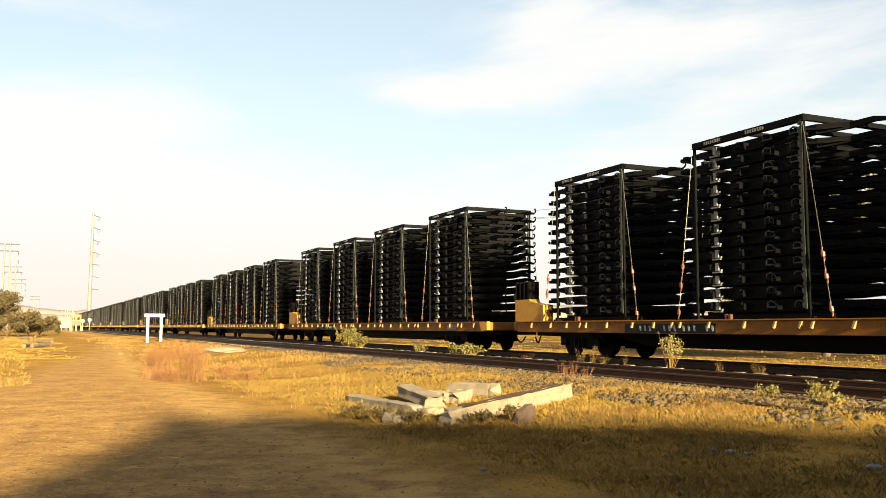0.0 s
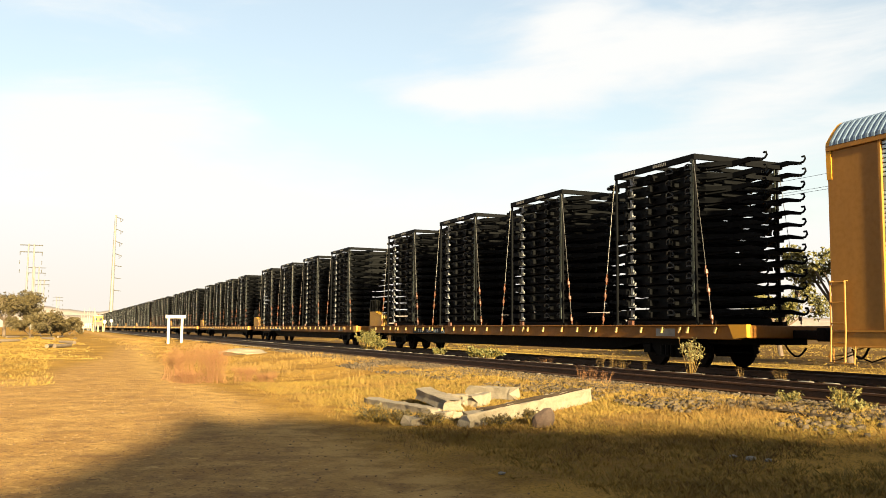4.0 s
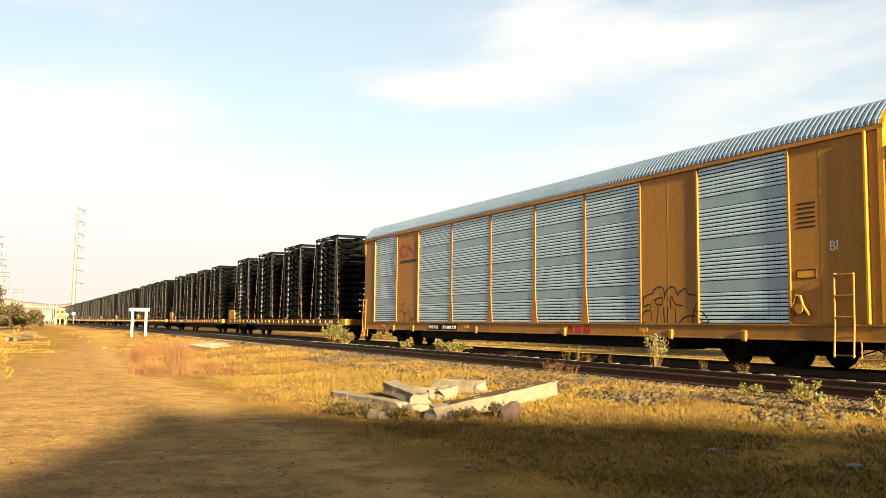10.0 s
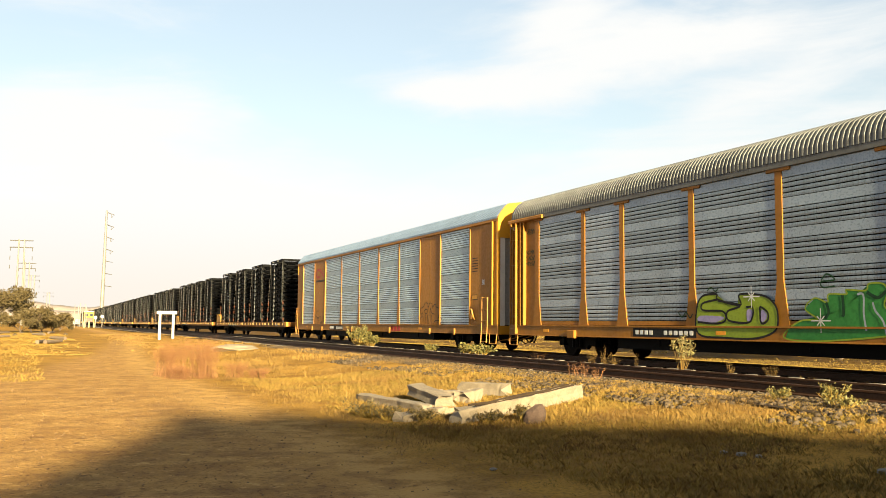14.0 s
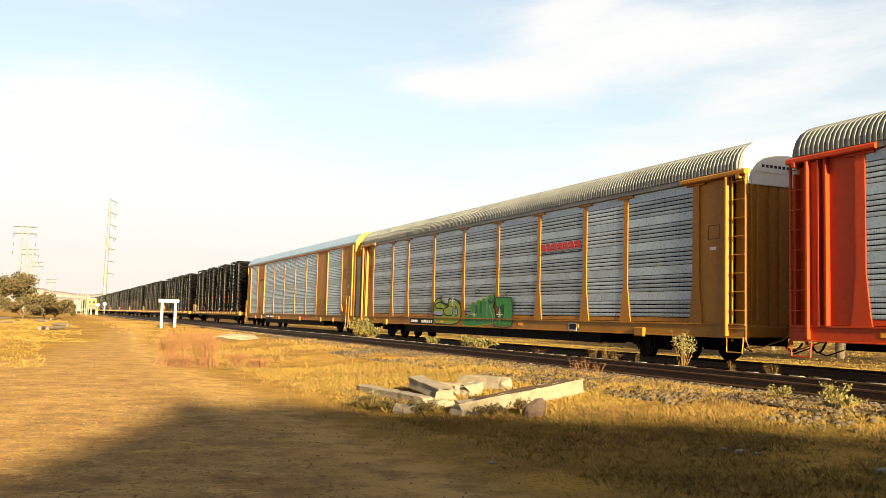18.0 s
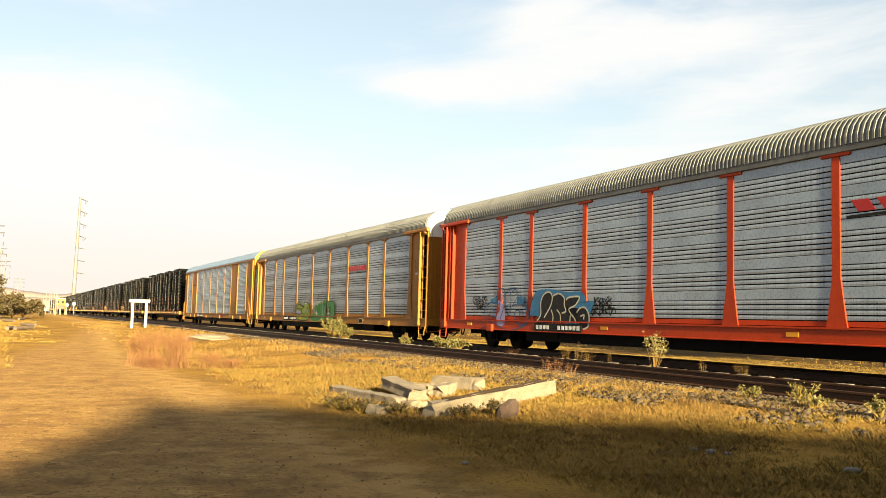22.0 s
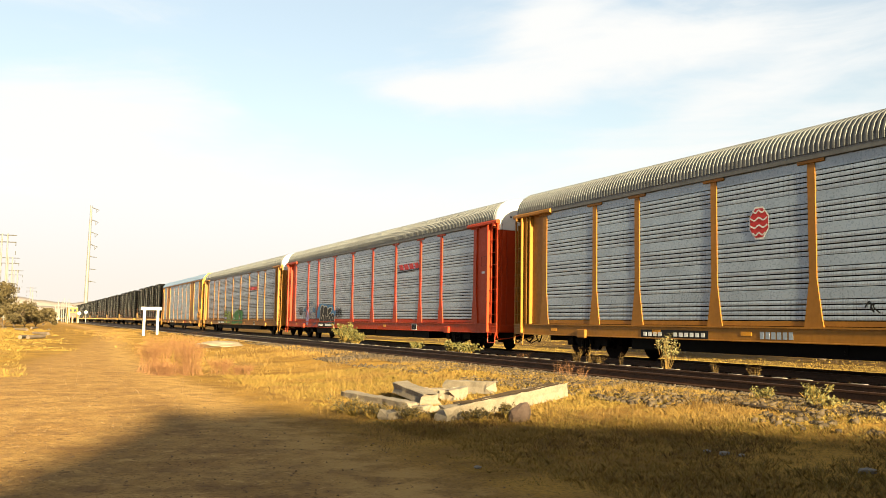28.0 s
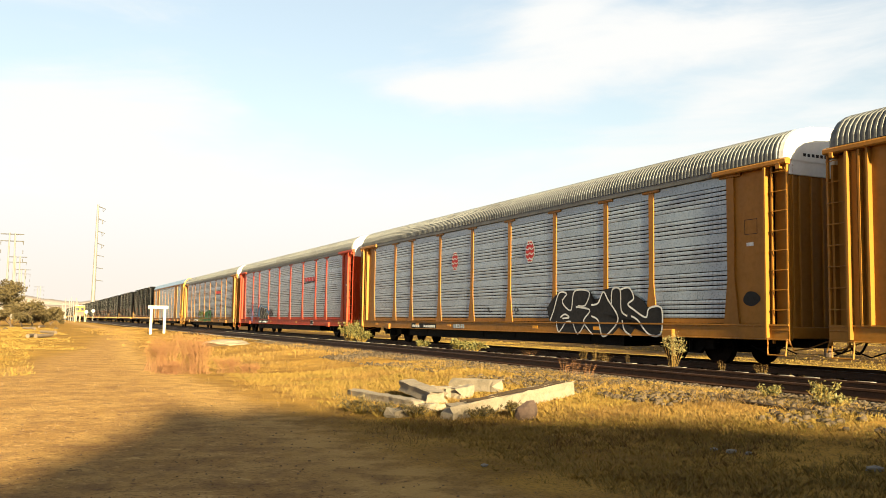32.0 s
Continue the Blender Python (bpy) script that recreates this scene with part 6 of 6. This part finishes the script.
def plants():
    # far left: a tree and bushes behind the dirt track
    for az, dist, h, r, seed, n in ((27.5, 125, 6.4, 4.2, 1, 9000), (28.9, 118, 7.0, 4.5, 2, 4500)):
        p = way(az, dist)
        tree(p.x, p.y, h, r, seed, n, .20, LEAF)
    for az, dist, h, r, seed in ((25.55, 122, 3.6, 2.6, 3), (24.95, 130, 2.9, 2.4, 4), (24.45, 133, 2.6, 2.2, 5), (26.2, 112, 2.4, 2.2, 6), (24.0, 150, 2.0, 1.9, 7)):
        p = way(az, dist)
        tree(p.x, p.y, h, r, seed, 3600, .17, LEAF, "low dusty green thorn bush", .12, "bush", "bush")
    # behind the train
    for az, dist, h, r, seed, n in ((-27.5, 40, 7.6, 3.2, 11, 7000), (-31.5, 36, 6.5, 2.8, 12, 5000), (-23.2, 47, 6.2, 2.4, 13, 5000), (-19.5, 58, 4.5, 2.4, 14, 3500), (-37, 38, 7.5, 3.0, 15, 4000)):
        p = way(az, dist)
        tree(p.x, p.y, h, r, seed, n, .15, LEAF_PALE)
    # between the tracks and along the ballast
    for s, d, h, r, seed in ((17.6, 14.25, 1.0, .45, 21),):
        p = at(d, s)
        shrub(p.x, p.y, h, r, seed, 15, 520, .036, WEED_LEAF, STRAW, "pale leafy weed growing between the tracks", "weed", None, .12, .007)
    for s, d, h, r, seed, n in ((42.1, 14.25, 1.05, .7, 22, 1100), (40.6, 14.3, .7, .5, 23, 600), (29.6, 14.25, .48, .5, 24, 500), (28.4, 14.2, .45, .45, 25, 500), (33.2, 14.2, .4, .5, 26, 300)):
        p = at(d, s)
        shrub(p.x, p.y, h, r, seed, 26, n, .07, LEAF_PALE, OLIVE, "dusty green bush growing between the tracks", "bush")
    for s, d, h, r, seed in ((21.4, 14.2, .55, .25, 31), (20.9, 14.25, .6, .22, 32), (20.3, 14.2, .45, .2, 33), (19.4, 14.25, .45, .12, 34), (15.5, 13.95, .4, .18, 35), (14.3, 13.95, .38, .22, 36), (17.3, 10.9, .34, .34, 37), (16.7, 10.85, .36, .32, 38), (16.2, 10.85, .30, .28, 39), (24.5, 14.2, .35, .3, 40)):
        p = at(d, s)
        shrub(p.x, p.y, h, r, seed, 12, 0, 0, None, RUSSET if seed > 36 else STRAW, "dry leafless weed stalks by the rails", "dry_weed", None, .5, .0028)
    for s, d, h, r, seed in ((9.7, 10.6, .36, .30, 41), (9.2, 10.3, .24, .26, 42), (10.6, 10.5, .22, .26, 43), (8.0, 10.2, .3, .3, 44)):
        p = at(d, s)
        shrub(p.x, p.y, h, r, seed, 16, 300, .030, LEAF_PALE, OLIVE, "half-dry leafy weed on the ballast edge", "weed")
    # reddish brush beside the dirt track
    for x, y, h, r, seed in ((-7.5, 24.0, 1.05, .50, 51), (-6.6, 23.8, .95, .45, 52), (-7.0, 24.6, 1.1, .5, 53), (-8.0, 24.7, .85, .45, 54), (-6.0, 24.4, .45, .4, 55), (-5.3, 24.0, .3, .35, 56), (-7.2, 23.4, .4, .4, 57)):
        shrub(x, y, h, r, seed, 110, 1500, .016, RUSSET, RUSSET, "reddish-brown dry brush beside the dirt track", "dry_brush", None, .9, .0025)
    # dark low growth in front of the heap
    for x, y, h, r, seed in ((-1.35, 14.2, .28, .45, 61), (-1.0, 13.8, .24, .35, 62), (1.02, 13.30, .28, .12, 63), (-.45, 13.6, .2, .3, 64), (.55, 13.3, .2, .3, 65)):
        shrub(x, y, h, r, seed, 22, 380, .03, LEAF, OLIVE, "low green weed in front of the broken posts", "weed")
    # litter of logs and stones left of the track
    rng = random.Random(17)
    for i in range(16):
        az, dist = rng.uniform(23.4, 28.5), rng.uniform(60, 125)
        p = way(az, dist)
        if i % 2:
            ob = part("log", Shape().rod((-1.0, 0, .12), (1.0, 0, .16), .13, .09, n=8), WOOD, m=pose(p.x, p.y, lie(p.x, p.y), 0, 0, rng.uniform(0, 180)))
            tagged(ob, "grey weathered log lying on dry ground", "log", "logs")
        else:
            ob = part("rock", Shape().rock(0, 0, 0, rng.uniform(.15, .4), rng), STONE, m=pose(p.x, p.y, lie(p.x, p.y) + .05, 0, 0, rng.uniform(0, 180)))
            tagged(ob, "pale rough rock on dry ground", "rock", "rocks")


plants()


# ---------------------------------------------------------------- grass, gravel
def heights(x, y):
    return np.array([lie(a, b) for a, b in zip(x, y)])


def grass_field(name, label, rng, n_tuft, per, d0, d1, s0, s1, h0, h1, width, material, keep, scatter=.07, lean=.55):
    """Tufts of blades: each blade a tapering bent strip."""
    d, s = rng.uniform(d0, d1, n_tuft), s0 + (s1 - s0) * rng.random(n_tuft) ** 1.25
    ok = keep(d, s, rng)
    d, s = d[ok], s[ok]
    tx, ty = AWAY.x * d + AHEAD.x * s, AWAY.y * d + AHEAD.y * s
    tz = heights(tx, ty)
    k = np.repeat(np.arange(len(d)), per)
    n = len(k)
    size = np.repeat(rng.uniform(.55, 1.25, len(d)), per)
    ang = rng.uniform(0, 2 * np.pi, n)
    rad = scatter * rng.random(n) ** .6
    bx, by, bz = tx[k] + np.cos(ang) * rad, ty[k] + np.sin(ang) * rad, tz[k] - .01
    h = rng.uniform(h0, h1, n) * size
    out = lean * h * rng.uniform(.2, 1.0, n)
    ox, oy = np.cos(ang) * out, np.sin(ang) * out
    w = width * rng.uniform(.7, 1.3, n)
    pa = rng.uniform(0, np.pi, n)
    wx, wy = np.cos(pa) * w / 2, np.sin(pa) * w / 2
    V = np.stack([np.stack([bx - wx, by - wy, bz], 1), np.stack([bx + wx, by + wy, bz], 1),
                  np.stack([bx + ox * .4 + wx * .7, by + oy * .4 + wy * .7, bz + h * .62], 1),
                  np.stack([bx + ox, by + oy, bz + h], 1),
                  np.stack([bx + ox * .4 - wx * .7, by + oy * .4 - wy * .7, bz + h * .62], 1)], 1).reshape(-1, 3)
    i = np.arange(n)[:, None] * 5
    F = np.concatenate([i, i + 1, i + 2, i + 3, i + 4], 1)
    tagged(new(name, tri_mesh(name, V, F, material)), label, "grass", kind="stuff")


def patchy(scale, level, seed):
    def keep(d, s, rng):
        v = np.array([noise.noise((a * scale, b * scale, seed)) for a, b in zip(d, s)])
        edge = np.clip((d - 3.6 - 1.0 * v) / 1.2, 0, 1)
        return (v + rng.uniform(-.35, .35, len(d)) > level) & (rng.random(len(d)) < edge)
    return keep


def anywhere(scale, level, seed):
    def keep(d, s, rng):
        v = np.array([noise.noise((a * scale, b * scale, seed)) for a, b in zip(d, s)])
        return v + rng.uniform(-.3, .3, len(d)) > level
    return keep


def grasses():
    rng = np.random.default_rng(4)
    grass_field("dry_grass", "golden dry grass between dirt track and railway", rng, 20000, 8, 3.4, 10.7, 9, 34, .02, .10, .006, STRAW, patchy(.55, .10, 1), .09, .8)
    grass_field("dry_grass", "tall thin golden stalks beside the dirt track", rng, 900, 5, 3.8, 9.5, 16, 40, .12, .34, .006, STRAW, patchy(.5, .15, 21), .12, .35)
    grass_field("dry_grass", "golden dry grass farther along the railway", rng, 9000, 6, 3.4, 10.9, 30, 110, .04, .14, .016, STRAW, patchy(.35, .08, 2), .14)
    grass_field("half_dry_grass", "olive half-dry weeds beside the ballast", rng, 24000, 9, 4.6, 10.9, 4, 24, .015, .07, .011, OLIVE, patchy(.6, -.08, 3), .10, 1.4)
    grass_field("dry_grass", "straw-coloured leaves among the weeds", rng, 11000, 6, 5.0, 10.8, 4, 22, .02, .085, .010, STRAW, patchy(.8, .04, 10), .09, 1.3)
    grass_field("short_grass", "short olive grass in the shaded foreground", rng, 14000, 7, 3.6, 9.0, 3.5, 13, .008, .035, .010, OLIVE, patchy(.8, .0, 5), .10, 1.8)
    grass_field("straw_litter", "pale bits of straw scattered on the dirt track", rng, 1500, 2, -5, 4.6, 5, 40, .006, .012, .008, STRAW, anywhere(.5, .0, 31), .12, 4.5)
    grass_field("dry_grass", "thin dry grass left of the dirt track", rng, 2500, 6, -14, 0.2, 30, 120, .03, .10, .02, STRAW, anywhere(.16, .2, 6), .16, 1.0)
    grass_field("olive_grass", "olive grass at the edge of the dirt track", rng, 2600, 6, -4, 2.0, 42, 110, .03, .09, .03, OLIVE, anywhere(.2, .0, 17), .16)
    grass_field("olive_grass", "olive grass left of the dirt track", rng, 12000, 6, -14, -.1, 24, 130, .03, .09, .022, OLIVE, anywhere(.14, -.05, 7), .16, 1.0)
    grass_field("dry_grass", "dry grass behind the train", rng, 22000, 6, 19.2, 30, 2, 70, .012, .045, .024, OLIVE, anywhere(.2, -.25, 8), .16, 1.6)
    grass_field("dry_grass", "dry grass on the plain beyond the train", rng, 12000, 5, 30, 90, 0, 130, .03, .09, .06, OLIVE, anywhere(.1, -.2, 12), .3, 1.4)
    grass_field("verge_grass", "sparse dry grass between the two tracks", rng, 1000, 6, 13.75, 14.75, 10, 90, .05, .16, .012, STRAW, anywhere(.5, .12, 9), .1)


grasses()


def gravel(name, label, n, d0, d1, s0, s1, r0, r1, seed, keep=None, material=None):
    rng = np.random.default_rng(seed)
    d, s = rng.uniform(d0, d1, n), s0 + (s1 - s0) * rng.random(n) ** 1.3
    if keep is not None:
        ok = keep(d, s, rng)
        d, s = d[ok], s[ok]
    n = len(d)
    x, y = AWAY.x * d + AHEAD.x * s, AWAY.y * d + AHEAD.y * s
    z = heights(x, y)
    r = rng.uniform(r0, r1, (n, 1, 1))
    base = np.array([(-.8, -.7, -.4), (.8, -.7, -.4), (.8, .7, -.4), (-.8, .7, -.4), (-.55, -.5, .45), (.6, -.45, .4), (.5, .5, .5), (-.5, .45, .42)])
    V = base[None] * r * rng.uniform(.7, 1.25, (n, 8, 1)) + rng.normal(size=(n, 8, 3)) * r * .12
    a = rng.uniform(0, 6.28, n)
    c, sn = np.cos(a)[:, None], np.sin(a)[:, None]
    V = np.stack([V[..., 0] * c - V[..., 1] * sn, V[..., 0] * sn + V[..., 1] * c, V[..., 2]], -1)
    V += np.stack([x, y, z], 1)[:, None] + np.array([0, 0, 1.0]) * r * .25
    f = np.array([(0, 3, 2, 1), (4, 5, 6, 7), (0, 1, 5, 4), (1, 2, 6, 5), (2, 3, 7, 6), (3, 0, 4, 7)])
    F = (np.arange(n)[:, None, None] * 8 + f[None]).reshape(-1, 4)
    tagged(new(name, tri_mesh(name, V.reshape(-1, 3), F, material or STONE)), label, "gravel", kind="stuff")


def all_gravel():
    gravel("ballast", "grey-brown broken ballast stones of the siding", 9000, 10.0, 11.4, 5, 45, .02, .055, 1)
    gravel("ballast", "oily stones between the siding rails, darkened for shade", 8000, 11.4, 13.7, 5, 45, .02, .055, 11, None, SHADED_OILY_STONE)
    gravel("ballast", "main track ballast stones, darkened for shade under the train", 8000, 13.7, 18.6, 5, 45, .025, .06, 2, None, SHADED_OILY_STONE)
    gravel("pale_ballast", "pale stones along the foot of the siding", 4500, 9.9, 11.3, 5, 32, .025, .06, 9, anywhere(.8, .0, 14), STONE)
    gravel("spilled_ballast", "spilled grey stones in the dry grass", 5200, 8.7, 10.6, 7, 30, .03, .075, 3, anywhere(.45, .08, 4))
    gravel("clods", "small earth clods scattered on the dirt track", 3200, -8, 4.0, 5, 30, .005, .016, 6, None, CLOD)
    gravel("pebbles", "small pale pebbles scattered on the dirt track", 500, -7, 4.5, 5, 40, .006, .020, 5, None, CLOD)


all_gravel()


# ---------------------------------------------------------------- what moves
def place_on_run(t):
    ts, ss = [r[0] for r in RUN], [r[1] for r in RUN]
    return float(np.interp(t, ts, ss))


def motions():
    for ob, back, z in MOVING:
        walk(ob, [(t, along(TRAIN_D, s - back, RAIL_Z + z)) for t, s in RUN])
    turns = [(k * 32.0 / 220, place_on_run(k * 32.0 / 220)) for k in range(221)]
    for w, x in WHEELS[:24]:
        walk(w, [(t, pose(x, 0, .42, 0, math.degrees((s - RUN[0][1]) / .42), 0)) for t, s in turns])


motions()
